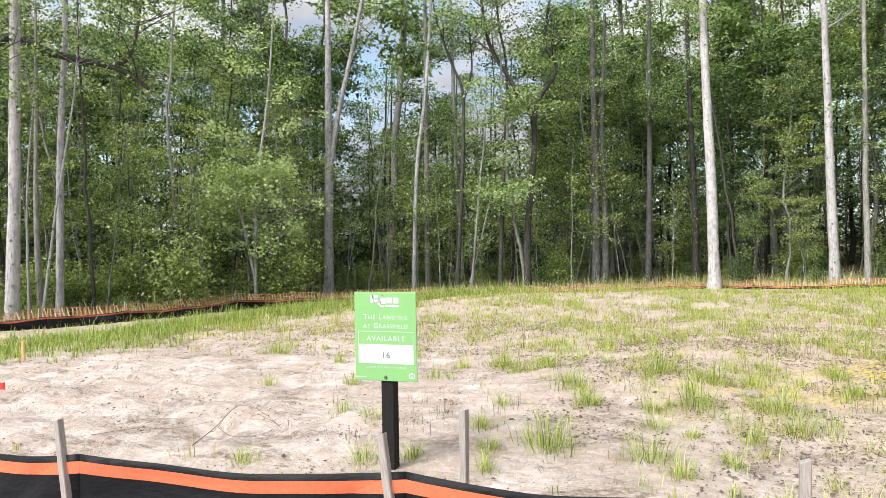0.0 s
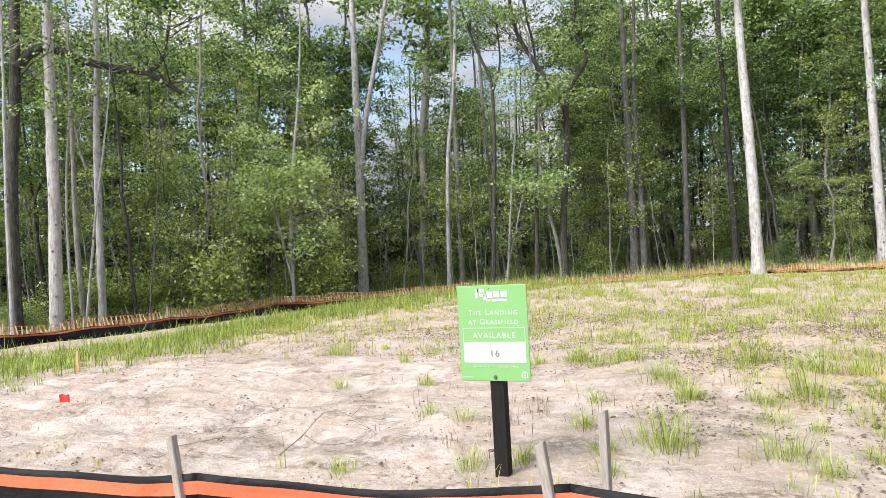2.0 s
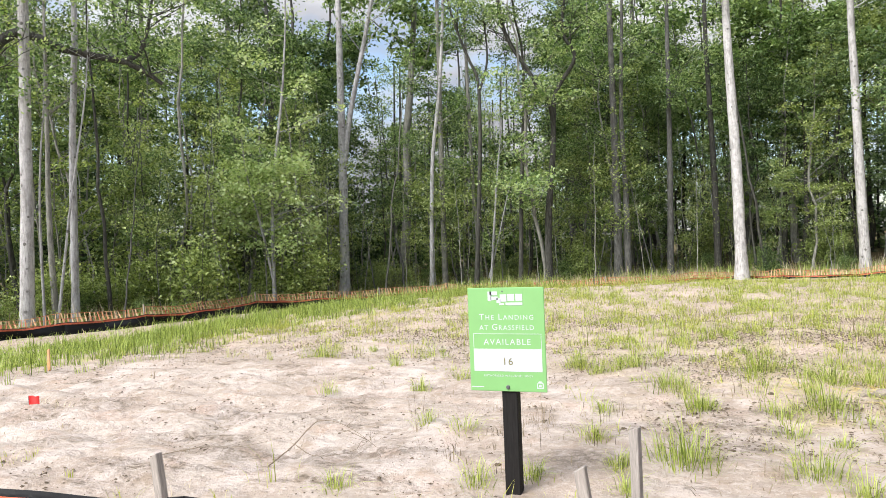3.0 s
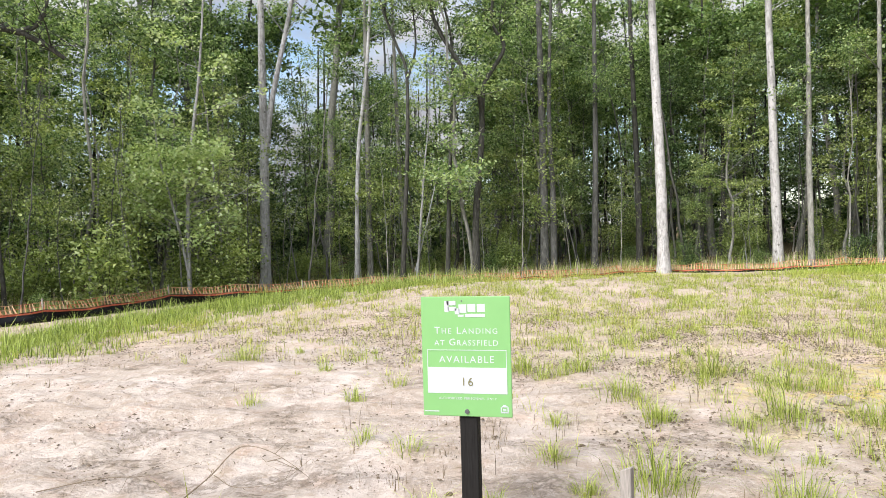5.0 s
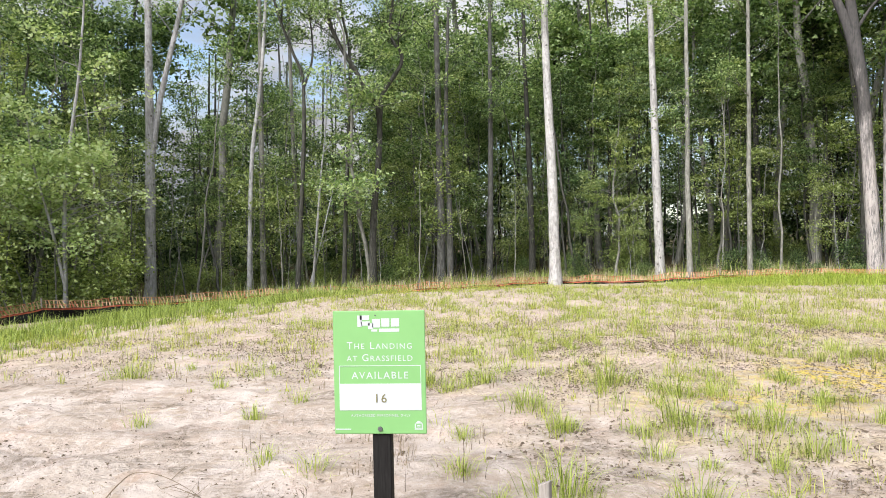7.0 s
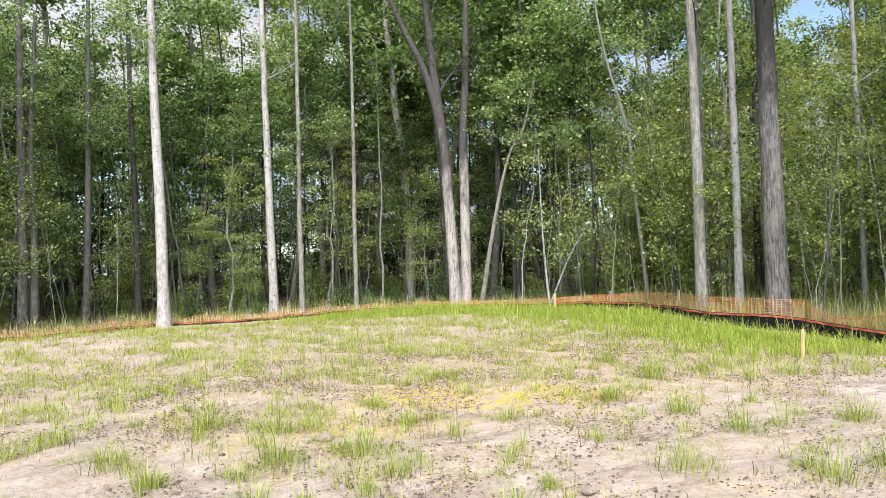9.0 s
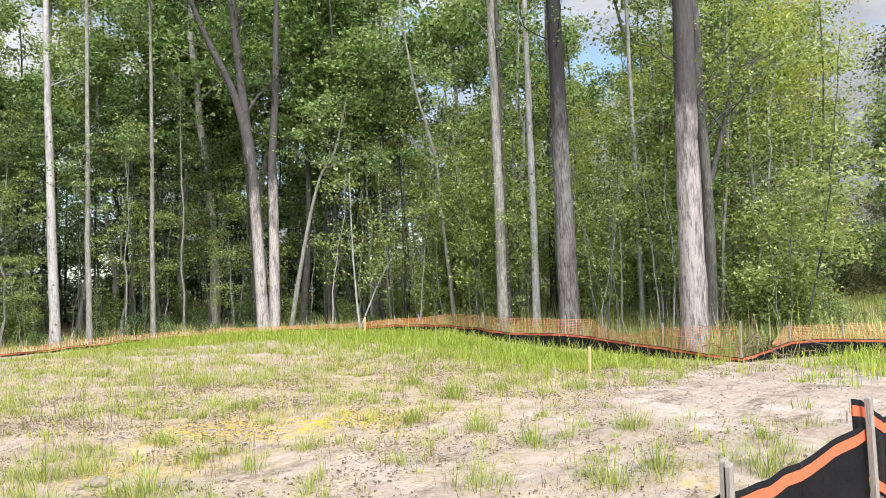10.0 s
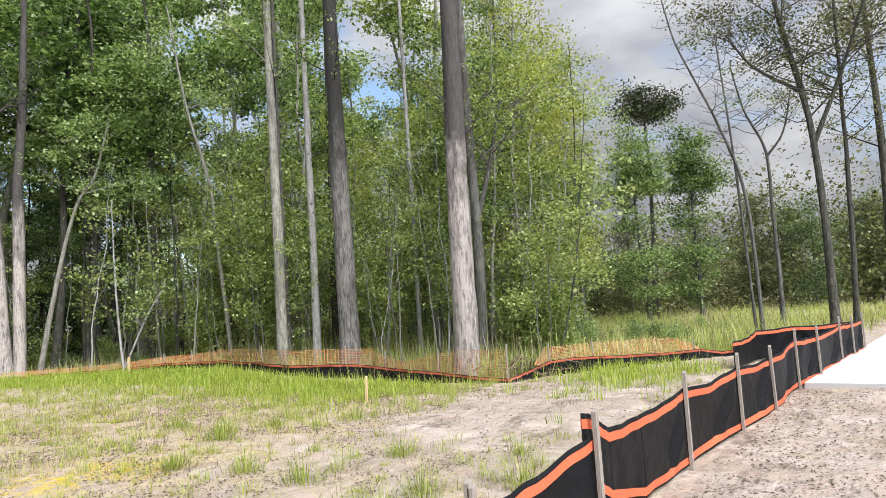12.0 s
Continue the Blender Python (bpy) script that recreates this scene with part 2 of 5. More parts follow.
NEEDLE = leaf_material("pine_needle", (0.025, 0.035, 0.016), (0.045, 0.06, 0.028), (0.075, 0.09, 0.045), 0.2)
GRASS = leaf_material("grass_blade", (0.15, 0.18, 0.03), (0.41, 0.46, 0.09), (0.64, 0.64, 0.20), 0.42)
GRASS_LUSH = leaf_material("lush_grass_blade", (0.12, 0.18, 0.02), (0.31, 0.43, 0.05), (0.53, 0.61, 0.15), 0.42)
GRASS_BAND = leaf_material("rank_grass_blade", (0.11, 0.16, 0.03), (0.37, 0.47, 0.11), (0.60, 0.67, 0.28), 0.42)
GRASS_DRY = leaf_material("dry_grass_blade", (0.12, 0.085, 0.055), (0.42, 0.345, 0.24), (0.66, 0.58, 0.45), 0.25)
GRASS_CLUMP = leaf_material("clump_grass_blade", (0.055, 0.09, 0.012), (0.32, 0.40, 0.08), (0.55, 0.60, 0.20), 0.42)
STALK = leaf_material("dead_stalk", (0.07, 0.05, 0.035), (0.19, 0.14, 0.085), (0.32, 0.26, 0.14), 0.2)


def net_material(name, new_orange, worn, bleached):
    n = Nodes(name, 0.5, spec=0.3)
    faded = n.ramp(n.island(), [(0.15, new_orange), (0.5, worn), (0.9, bleached)])
    return n.colour(n.mix(n.ramp(n.noise(3.0, 4), [(0.4, (0, 0, 0)), (0.65, (0.5, 0.5, 0.5))]), faded, (0.52, 0.36, 0.23))).mat


def fabric_material():
    """Black woven plastic cloth with slack creases and a dusty film in places."""
    n = Nodes("black_woven_fabric", 0.55, spec=0.16)
    weave, crease, dust = n.noise(220.0, 3), n.noise(3.2, 4, 0.55, (1.0, 1.0, 1.6)), n.noise(1.7, 5, 0.65)
    cloth = n.ramp(weave, [(0.3, (0.005, 0.0055, 0.007)), (0.7, (0.010, 0.011, 0.014))])
    n.colour(n.mix(n.ramp(dust, [(0.55, (0, 0, 0)), (0.75, (0.2, 0.2, 0.2))]), cloth, (0.03, 0.028, 0.027)))
    return n.bump(n.math("ADD", n.math("MULTIPLY", crease, 1.0), n.math("MULTIPLY", weave, 0.02)), 0.55, 0.07).mat


FABRIC = fabric_material()
ORANGE = plain_material("orange_tape", (0.70, 0.15, 0.075), 0.65, 0.25, 60.0, 0.14)
ORANGE_FADED = plain_material("faded_orange_tape", (0.40, 0.105, 0.06), 0.7, 0.2, 20.0, 0.3)
NET = net_material("orange_plastic_net", (0.42, 0.10, 0.05), (0.52, 0.25, 0.13), (0.58, 0.40, 0.25))
NET_FADED = net_material("bleached_orange_net", (0.62, 0.17, 0.06), (0.64, 0.31, 0.14), (0.66, 0.46, 0.27))
WOOD = plain_material("weathered_wood", (0.31, 0.28, 0.26), 0.85, 0.15, 25.0, 0.28, (6, 6, 0.6), 0.5)
WOOD_FRESH = plain_material("fresh_wood", (0.58, 0.45, 0.26), 0.8, 0.15, 25.0, 0.2, (6, 6, 0.6), 0.4)
SIGN_GREEN = plain_material("green_sign_face", (0.205, 0.43, 0.165), 0.4, 0.4, 8.0, 0.03, (1, 1, 1), 0.0)
SIGN_WHITE = plain_material("white_sign_paint", (0.52, 0.55, 0.59), 0.4, 0.4, 8.0, 0.03, (1, 1, 1), 0.0)
SIGN_GOLD = plain_material("ochre_sign_paint", (0.20, 0.19, 0.10), 0.4, 0.3, 8.0, 0.05, (1, 1, 1), 0.0)
POST_BLACK = plain_material("black_stained_wood", (0.014, 0.013, 0.013), 0.75, 0.2, 18.0, 0.4, (5, 5, 0.5), 0.5)
STEEL = plain_material("dark_steel", (0.10, 0.10, 0.11), 0.4, 0.5, 60.0, 0.2)
CONCRETE = plain_material("pale_concrete", (0.56, 0.56, 0.58), 0.85, 0.2, 35.0, 0.06, (1, 1, 1), 0.15)
STAKE_ORANGE = plain_material("faded_orange_paint", (0.72, 0.40, 0.22), 0.8, 0.2, 25.0, 0.2)
RED = plain_material("red_plastic", (0.72, 0.05, 0.05), 0.5, 0.3, 30.0, 0.1)
STONE = plain_material("grey_gravel", (0.28, 0.235, 0.205), 0.9, 0.2, 14.0, 0.25, (1, 1, 1), 0.3)
CLOD = plain_material("dry_clod", (0.13, 0.10, 0.075), 0.95, 0.1, 14.0, 0.3, (1, 1, 1), 0.4)
TWIG = plain_material("dead_twig", (0.20, 0.16, 0.12), 0.9, 0.1, 30.0, 0.3)


# ---- mesh helpers ----
def part(name, bm, material, parent=None, label="", smooth=False):
    """Links a bmesh as one mesh object under a thing or a part."""
    me = bpy.data.meshes.new(name)
    bm.to_mesh(me)
    bm.free()
    me.materials.append(material)
    if smooth:
        me.polygons.foreach_set("use_smooth", [True] * len(me.polygons))
    ob = new(name, me)
    ob.parent = parent
    return tagged(ob, label)


def raw(name, verts, faces, material, parent=None, label="", smooth=False):
    """Links vertices and equal-sided faces, as arrays, as one mesh object."""
    verts, faces = np.asarray(verts, np.float32).reshape(-1, 3), np.asarray(faces, np.int32)
    me = bpy.data.meshes.new(name)
    sides = faces.shape[1]
    me.vertices.add(len(verts))
    me.vertices.foreach_set("co", verts.ravel())
    me.loops.add(faces.size)
    me.loops.foreach_set("vertex_index", faces.ravel())
    me.polygons.add(len(faces))
    me.polygons.foreach_set("loop_start", np.arange(0, faces.size, sides, dtype=np.int32))
    me.polygons.foreach_set("use_smooth", np.full(len(faces), smooth))
    me.update(calc_edges=True)
    me.materials.append(material)
    ob = new(name, me)
    ob.parent = parent
    return tagged(ob, label)


def empty(name, place=(0, 0, 0), turn=0.0):
    ob = new(name)
    ob.empty_display_size = 0.2
    ob.matrix_basis = pose(*place, 0, 0, turn)
    return ob


def box(bm, size, place=(0, 0, 0), bevel=0.004, turn=None):
    """A bevelled block with its base centre at place."""
    made = bmesh.ops.create_cube(bm, size=1.0)["verts"]
    bmesh.ops.scale(bm, vec=size, verts=made)
    if turn is not None:
        bmesh.ops.transform(bm, matrix=turn, verts=made)
    bmesh.ops.translate(bm, vec=(place[0], place[1], place[2] + size[2] / 2), verts=made)
    if bevel:
        edges = list({e for v in made for e in v.link_edges})
        bmesh.ops.bevel(bm, geom=edges, offset=bevel, segments=1, affect="EDGES")
    return bm


def tube_arrays(path, radii, sides=8, wobble=0.0, seed=0):
    """Vertices and quads of a tapered, slightly uneven tube along a path."""
    rng = np.random.default_rng(seed)
    path, radii = np.asarray(path, float), np.asarray(radii, float)
    along = np.gradient(path, axis=0)
    along /= np.linalg.norm(along, axis=1, keepdims=True) + 1e-9
    side = np.cross(along, (0.31, 0.95, 0.05))
    side /= np.linalg.norm(side, axis=1, keepdims=True) + 1e-9
    up = np.cross(side, along)
    a = np.linspace(0, 2 * math.pi, sides, endpoint=False)
    r = radii[:, None] * (1 + wobble * rng.normal(size=(len(path), sides)))
    v = path[:, None] + r[..., None] * (np.cos(a)[None, :, None] * side[:, None] + np.sin(a)[None, :, None] * up[:, None])
    i, j = np.meshgrid(np.arange(len(path) - 1), np.arange(sides), indexing="ij")
    k = (j + 1) % sides
    f = np.stack([i * sides + j, i * sides + k, (i + 1) * sides + k, (i + 1) * sides + j], -1).reshape(-1, 4)
    return v.reshape(-1, 3), f


def joined(pieces):
    verts, faces, start = [], [], 0
    for v, f in pieces:
        verts.append(v)
        faces.append(f + start)
        start += len(v)
    return np.concatenate(verts), np.concatenate(faces)


def smooth_path(points, steps):
    """Points along a Catmull-Rom curve through the given ones."""
    p = np.asarray(points, float)
    p = np.vstack([2 * p[0] - p[1], p, 2 * p[-1] - p[-2]])
    out = []
    for n in range(1, len(p) - 2):
        for u in np.linspace(0, 1, steps, endpoint=False):
            a, b, c, d = p[n - 1 : n + 3]
            out.append(0.5 * (2 * b + (c - a) * u + (2 * a - 5 * b + 4 * c - d) * u**2 + (3 * b - a - 3 * c + d) * u**3))
    out.append(p[-2])
    return np.array(out)


def leaf_arrays(centres, per, spread, size, rng, droop=0.35, flat=0.55, kite=False):
    """Small pointed leaves strewn round the centres."""
    c = np.repeat(np.asarray(centres, float), per, axis=0)
    n = len(c)
    c = c + rng.normal(size=(n, 3)) * spread * np.array([1, 1, flat])
    turn, tilt, roll = rng.uniform(0, 2 * math.pi, n), rng.normal(-droop, 0.45, n), rng.normal(0, 0.6, n)
    along = np.stack([np.cos(turn) * np.cos(tilt), np.sin(turn) * np.cos(tilt), np.sin(tilt)], -1)
    level = np.stack([-np.sin(turn), np.cos(turn), np.zeros(n)], -1)
    up = np.cross(along, level)
    across = level * np.cos(roll)[:, None] + up * np.sin(roll)[:, None]
    length = (size * rng.uniform(0.6, 1.35, n))[:, None]
    if kite:
        v = np.stack([c, c + along * length * 0.45 + across * length * 0.34, c + along * length, c + along * length * 0.45 - across * length * 0.34], 1)
        return v.reshape(-1, 3), np.arange(4 * n).reshape(-1, 4)
    v = np.stack([c + across * length * 0.37, c - across * length * 0.37, c + along * length], 1)
    return v.reshape(-1, 3), np.arange(3 * n).reshape(-1, 3)


# ---- the ground ----
def step(a, b, x):
    u = np.clip((x - a) / (b - a), 0, 1)
    return u * u * (3 - 2 * u)


def hill(x, y, cx, cy, rx, ry):
    return np.exp(-(((x - cx) / rx) ** 2) - ((y - cy) / ry) ** 2)


def ground_z(x, y):
    """The lie of the land: a low graded rise that falls off towards the woods."""
    x, y = np.asarray(x, float), np.asarray(y, float)
    z = 0.17 * hill(x, y, 3.5, 5.0, 5.0, 4.0) + 0.25 * hill(x, y, 1.0, 14.5, 7.0, 4.6) + 0.22 * hill(x, y, 12.5, 13.5, 6.0, 7.0)
    z -= 0.32 * step(-3.0, -12.0, x) * step(-2, 6, y)
    z -= 0.32 * step(15, 21, y - 0.12 * x) * (1 - step(6, 13, x))
    z -= 0.25 * hill(x, y, 16.5, 7.0, 4.5, 4.5)
    z -= 0.10 * step(-0.2, -1.4, y) * (1 - step(4.5, 7.0, x))
    near = np.exp(-(((x - 2) / 30) ** 2) - ((y - 8) / 30) ** 2)
    z += near * (0.018 * np.sin(1.3 * x + 0.7 * np.sin(0.9 * y)) + 0.015 * np.sin(1.9 * y + 1.1 * x) + 0.01 * np.sin(4.1 * x - 2.3 * y))
    return z


FENCE = [(-22.0, -3.0), (-17.0, 3.5), (-13.8, 7.5), (-11.9, 10.8), (-10.9, 14.3), (-8.4, 17.8), (-4.7, 20.6), (0.1, 23.6), (3.2, 25.9), (6.4, 25.6), (9.6, 24.9), (12.4, 22.3), (13.9, 19.6), (14.7, 16.2), (16.0, 13.6), (15.0, 9.9), (15.6, 7.7), (15.0, 5.7), (14.6, 3.34), (16.6, 2.75), (18.1, 0.9), (19.2, -0.3)]
EYE = (1.0, -3.5)
fence_angle = np.array([math.atan2(x - EYE[0], y - EYE[1]) for x, y in FENCE])
fence_reach = np.array([math.hypot(x - EYE[0], y - EYE[1]) for x, y in FENCE])


def reach(angle):
    """How far the back fence stands from the lot's kerb side, by bearing."""
    return np.interp(angle, fence_angle, fence_reach)


def lush(x, y):
    """Where thick green grass grows, from 0 to 1."""
    d = reach(np.arctan2(x - EYE[0], y - EYE[1])) - np.hypot(x - EYE[0], y - EYE[1])
    left = step(-1.0, -4.5, x) * step(9.0, 6.0, d) * step(1.9, 3.0, d) * (0.25 + 0.75 * step(8.0, 4.0, d))
    right = step(6.0, 9.0, x) * step(9.0, 3.0, d) * step(0.4, 1.7, d) * step(3.0, 6.0, y)
    corner = 0.6 * hill(x, y, 15.5, 1.0, 2.2, 1.2)
    return np.clip(left + right + corner, 0, 1)


def sparse(x, y):
    """How much of the soil carries thin grass and thatch, from 0 to 1."""
    bare = 1.25 * hill(x, y, -5.5, 1.2, 4.6, 4.2) + 0.9 * hill(x, y, -1.6, 0.5, 1.6, 2.6) + 1.0 * hill(x, y, 11.5, 1.0, 3.2, 1.7) + 0.15 * step(-1.5, -2.2, y)
    bare += 0.25 * hill(x, y, 1.5, -0.4, 2.5, 1.0)
    return np.clip(0.36 + 0.5 * step(0.0, 6.0, y) + 0.2 * step(-1, 3, x) - bare, 0, 1)


CRUSTS = ((-1.9, 0.62, 0.8), (-0.95, 0.76, 0.5), (-2.7, 1.65, 0.5), (-1.9, 2.3, 0.3), (1.2, 4.16, 0.4), (2.4, 2.4, 0.35), (1.33, 5.85, 0.6), (0.94, 1.52, 0.4), (0.54, 0.7, 0.3), (2.74, 4.37, 0.5), (4.16, 4.48, 0.5), (4.0, 3.04, 0.5), (1.6, 1.2, 0.35), (3.2, 1.1, 0.4))


def crusts(x, y):
    """Ragged streaks of dark crumbly soil."""
    return sum(hill(x, y, cx, cy, size, 0.17) for cx, cy, size in CRUSTS)


def moss(x, y):
    """Spots of yellow moss among the thatch."""
    return 0.3 * hill(x, y, 7.5, 5.5, 4.5, 4.0) + 1.1 * hill(x, y, 5.6, 3.3, 0.8, 0.5) + 0.9 * hill(x, y, 4.3, 4.0, 0.8, 0.7) + 0.8 * hill(x, y, 5.5, -0.6, 0.9, 0.5) + 0.7 * hill(x, y, 3.0, 2.9, 0.9, 0.6)


def build_ground():
    # One sheet: fine near the lot, coarser out to the horizon.
    near = np.arange(-24, 30.01, 0.14)
    far = np.array([34, 40, 50, 65, 90, 140, 250, 500, 1000, 2200])
    xs = np.concatenate([-(far[::-1] - 10), near[near > -22], far])
    ys = np.concatenate([-far[::-1], [-28, -22, -17, -13, -10, -8], near[near > -6.5], far + 2])
    gx, gy = np.meshgrid(xs, ys, indexing="ij")
    rough = np.array([noise.fractal(Vector((a * 1.1, b * 1.1, 0.3)), 0.9, 2.1, 4) for a, b in zip(gx.ravel(), gy.ravel())]).reshape(gx.shape)
    fade = np.exp(-(((gx - 2) / 26) ** 2) - ((gy - 8) / 26) ** 2)
    lumps = np.array([noise.fractal(Vector((a * 3.7, b * 3.7, 7.3)), 0.8, 2.0, 2) for a, b in zip(gx.ravel(), gy.ravel())]).reshape(gx.shape)
    gz = ground_z(gx, gy) + (0.028 * rough + 0.020 * lumps) * fade
    ruts = 0.045 * np.sin(2 * math.pi * (gy + 0.35 * gx + 0.5 * rough) / 0.55) * hill(gx, gy, -5.0, 1.5, 4.5, 3.0)
    gz += ruts - 0.02
    verts = np.stack([gx, gy, gz], -1).reshape(-1, 3)
    w = len(ys)
    i, j = np.meshgrid(np.arange(len(xs) - 1), np.arange(w - 1), indexing="ij")
    quads = np.stack([i * w + j, (i + 1) * w + j, (i + 1) * w + j + 1, i * w + j + 1], -1).reshape(-1, 4)
    ob = raw("ground", verts, quads, SOIL, smooth=True)
    d = np.hypot(gx - EYE[0], gy - EYE[1]) - reach(np.arctan2(gx - EYE[0], gy - EYE[1]))
    woods = step(0.3, 2.0, d) * step(-12, -2, gy + 0.4 * gx) * (1 - step(1.12, 1.28, np.arctan2(gx - EYE[0], gy - EYE[1])))
    for name, values in (("moss", np.clip(moss(gx, gy), 0, 1)), ("crusts", np.clip(0.8 * crusts(gx, gy), 0, 0.8)), ("thatch", np.clip(sparse(gx, gy) + 0.5 * lush(gx, gy), 0, 1)), ("litter", woods)):
        layer = ob.data.attributes.new(name, "FLOAT", "POINT")
        layer.data.foreach_set("value", values.ravel().astype(np.float32))
    return tagged(ob, "pale pinkish sandy soil with ruts, thin thatch and patches of grass", "ground", kind="structure")


build_ground()
ground_up = lambda x, y: float(ground_z(x, y)) - 0.02


# ---- grass ----
def blade_arrays(roots, height, width, lean, rng, outward=None):
    """Bent, pointed blades of grass, five corners each, as triangles."""
    n = len(roots)
    turn = rng.uniform(0, 2 * math.pi, n)
    if outward is not None:
        turn = np.arctan2(outward[:, 1], outward[:, 0]) + rng.normal(0, 0.7, n)
    out = np.stack([np.cos(turn), np.sin(turn), np.zeros(n)], -1)
    side = np.stack([-np.sin(turn), np.cos(turn), np.zeros(n)], -1)
    h, w, b = height[:, None], width[:, None], (lean * rng.uniform(0.2, 1.2, n))[:, None]
    mid = roots + np.array([0, 0, 1]) * h * 0.55 + out * h * b * 0.3
    tip = roots + np.array([0, 0, 1]) * h * (1 - 0.25 * b) + out * h * b
    v = np.stack([roots - side * w, roots + side * w, mid + side * w * 0.8, mid - side * w * 0.8, tip], 1).reshape(-1, 3)
    k = 5 * np.arange(n)[:, None]
    f = np.concatenate([k + [0, 1, 2], k + [0, 2, 3], k + [3, 2, 4]])
    return v, f


# Single clumps of grass on the lot, the tall ones and the lower ones.
TALL_CLUMPS = [(7.42, 3.74), (0.70, 3.74), (3.0, 1.58), (1.93, 0.59), (2.95, 2.14), (-3.52, 4.65), (6.09, 2.89), (1.9, 3.61), (1.31, 2.15), (0.08, 3.93), (4.5, 2.52), (3.66, 3.82), (1.2, 0.73), (6.9, -0.67), (1.08, 2.78), (7.55, 1.09), (6.25, 2.02), (4.86, 0.58), (5.64, -0.04), (6.24, -0.06), (6.21, 1.22), (2.45, 3.11), (3.67, 2.92), (2.28, 2.29), (8.7, 4.1), (9.4, 3.2), (7.9, 5.2)]
LOW_CLUMPS = [(-1.12, 3.37), (-0.86, 1.48), (-1.37, 2.72), (2.22, 1.34), (-0.05, 0.18), (0.29, 0.3), (4.86, 1.56), (3.13, 2.67), (-0.43, 1.19), (3.47, 0.65), (7.4, 2.15), (0.88, 0.17), (4.85, 3.97), (1.8, 4.65), (-2.33, 2.57), (-2.94, 5.06), (11.04, 2.99), (3.9, 1.43), (7.2, 1.42), (7.97, -0.15), (-0.38, 3.77), (1.93, 1.59), (2.8, 3.32), (3.83, 0.81), (-0.55, 3.22), (-2.15, 3.97), (2.15, 0.31), (3.86, 2.31), (2.48, 0.68), (0.32, 3.58), (1.86, 2.05), (0.8, 0.55), (0.56, 1.19), (0.55, 2.0), (-0.93, 0.0), (2.65, 1.33)]


def build_grass():
    rng = np.random.default_rng(5)

    def tufts(name, spots, blades, height, width, spread, lean, material, label, vary=0.35):
        counts = np.maximum(3, rng.poisson(blades, len(spots)))
        size = np.repeat(rng.lognormal(0, vary, len(spots)), counts)
        c = np.repeat(spots, counts, axis=0)
        shift = rng.normal(size=c.shape) * spread * np.minimum(size, 1.6)[:, None]
        c = c + shift
        off = np.linalg.norm(shift, axis=1) / (spread * np.minimum(size, 1.6))
        roots = np.column_stack([c, ground_z(c[:, 0], c[:, 1]) - 0.03])
        h = height * size * rng.uniform(0.35, 1.25, len(c)) / (1 + 0.35 * off)
        v, f = blade_arrays(roots, h, width * rng.uniform(0.6, 1.3, len(c)), lean * (0.6 + 0.5 * off), rng, shift)
        tagged(raw(name, v, f, material), label, "grass", kind="stuff")

    def scatter(n, xr, yr, weight):
        c = np.column_stack([rng.uniform(*xr, n), rng.uniform(*yr, n)])
        inside = np.hypot(c[:, 0] - EYE[0], c[:, 1] - EYE[1]) < reach(np.arctan2(c[:, 0] - EYE[0], c[:, 1] - EYE[1])) + 0.1
        return c[inside & (rng.uniform(size=n) < weight(c[:, 0], c[:, 1]))]

    patch = lambda x, y: np.array([0.5 + noise.noise(Vector((a * 0.55, b * 0.55, 4.0))) for a, b in zip(x, y)])
    fine = lambda x, y: np.array([0.5 + 0.9 * noise.noise(Vector((a * 1.5, b * 1.5, 9.0))) for a, b in zip(x, y)])
    far = lambda y: step(3, 9, y)
    # Small separate tufts, each a tight fan of thin blades, thinly spread over the lot.
    thin = scatter(18500, (-9, 16), (-1.2, 22), lambda x, y: sparse(x, y) * np.clip(patch(x, y) * 1.3, 0.1, 1) * np.clip(fine(x, y) * 1.4, 0, 1) * (0.65 + 0.35 * far(y)))
    tufts("grass_tufts", thin, 16, 0.145, 0.0028, 0.036, 0.85, GRASS, "small separate yellow-green grass tufts growing out of sandy soil", 0.4)
    far_thin = scatter(15000, (-9, 16), (3.5, 22), lambda x, y: 0.7 * sparse(x, y) * far(y) * np.clip(fine(x, y) * 1.4, 0, 1))
    tufts("grass_tufts", far_thin, 7, 0.15, 0.0040, 0.07, 0.7, GRASS, "thin yellow-green grass growing out of sandy soil")
    some = scatter(4300, (-3, 15), (-1.0, 17), lambda x, y: np.clip(sparse(x, y) * 1.1 - 0.1, 0, 1) * np.clip(patch(x + 9, y) * 1.6 - 0.3, 0, 1))
    tufts("grass_clumps", some, 34, 0.20, 0.0026, 0.050, 0.85, GRASS_CLUMP, "taller clumps of green grass on sandy soil")
    tufts("bright_grass_clumps", np.array(TALL_CLUMPS), 170, 0.31, 0.0026, 0.085, 0.85, GRASS_CLUMP, "separate bright green clumps of grass standing on the lot", 0.26)
    tufts("bright_grass_clumps", np.array(LOW_CLUMPS), 90, 0.22, 0.0024, 0.05, 0.95, GRASS_CLUMP, "low bright green clumps of grass standing on the lot", 0.18)
    stalks = scatter(1900, (-7, 14), (-1.25, 9), lambda x, y: (0.14 + 0.6 * sparse(x, y)) * np.clip(fine(x + 5, y + 2) * 2.2 - 0.7, 0, 1))
    tufts("dead_stalks", stalks, 9, 0.17, 0.0022, 0.05, 0.40, STALK, "dark dead weed stalks standing in sand")
    weeds = np.column_stack([rng.normal(-0.15, 0.45, 26), rng.normal(1.25, 0.40, 26)])
    tufts("dead_stalks", weeds, 9, 0.17, 0.0020, 0.05, 0.45, STALK, "brown dead weed stalks in a loose group on sand")
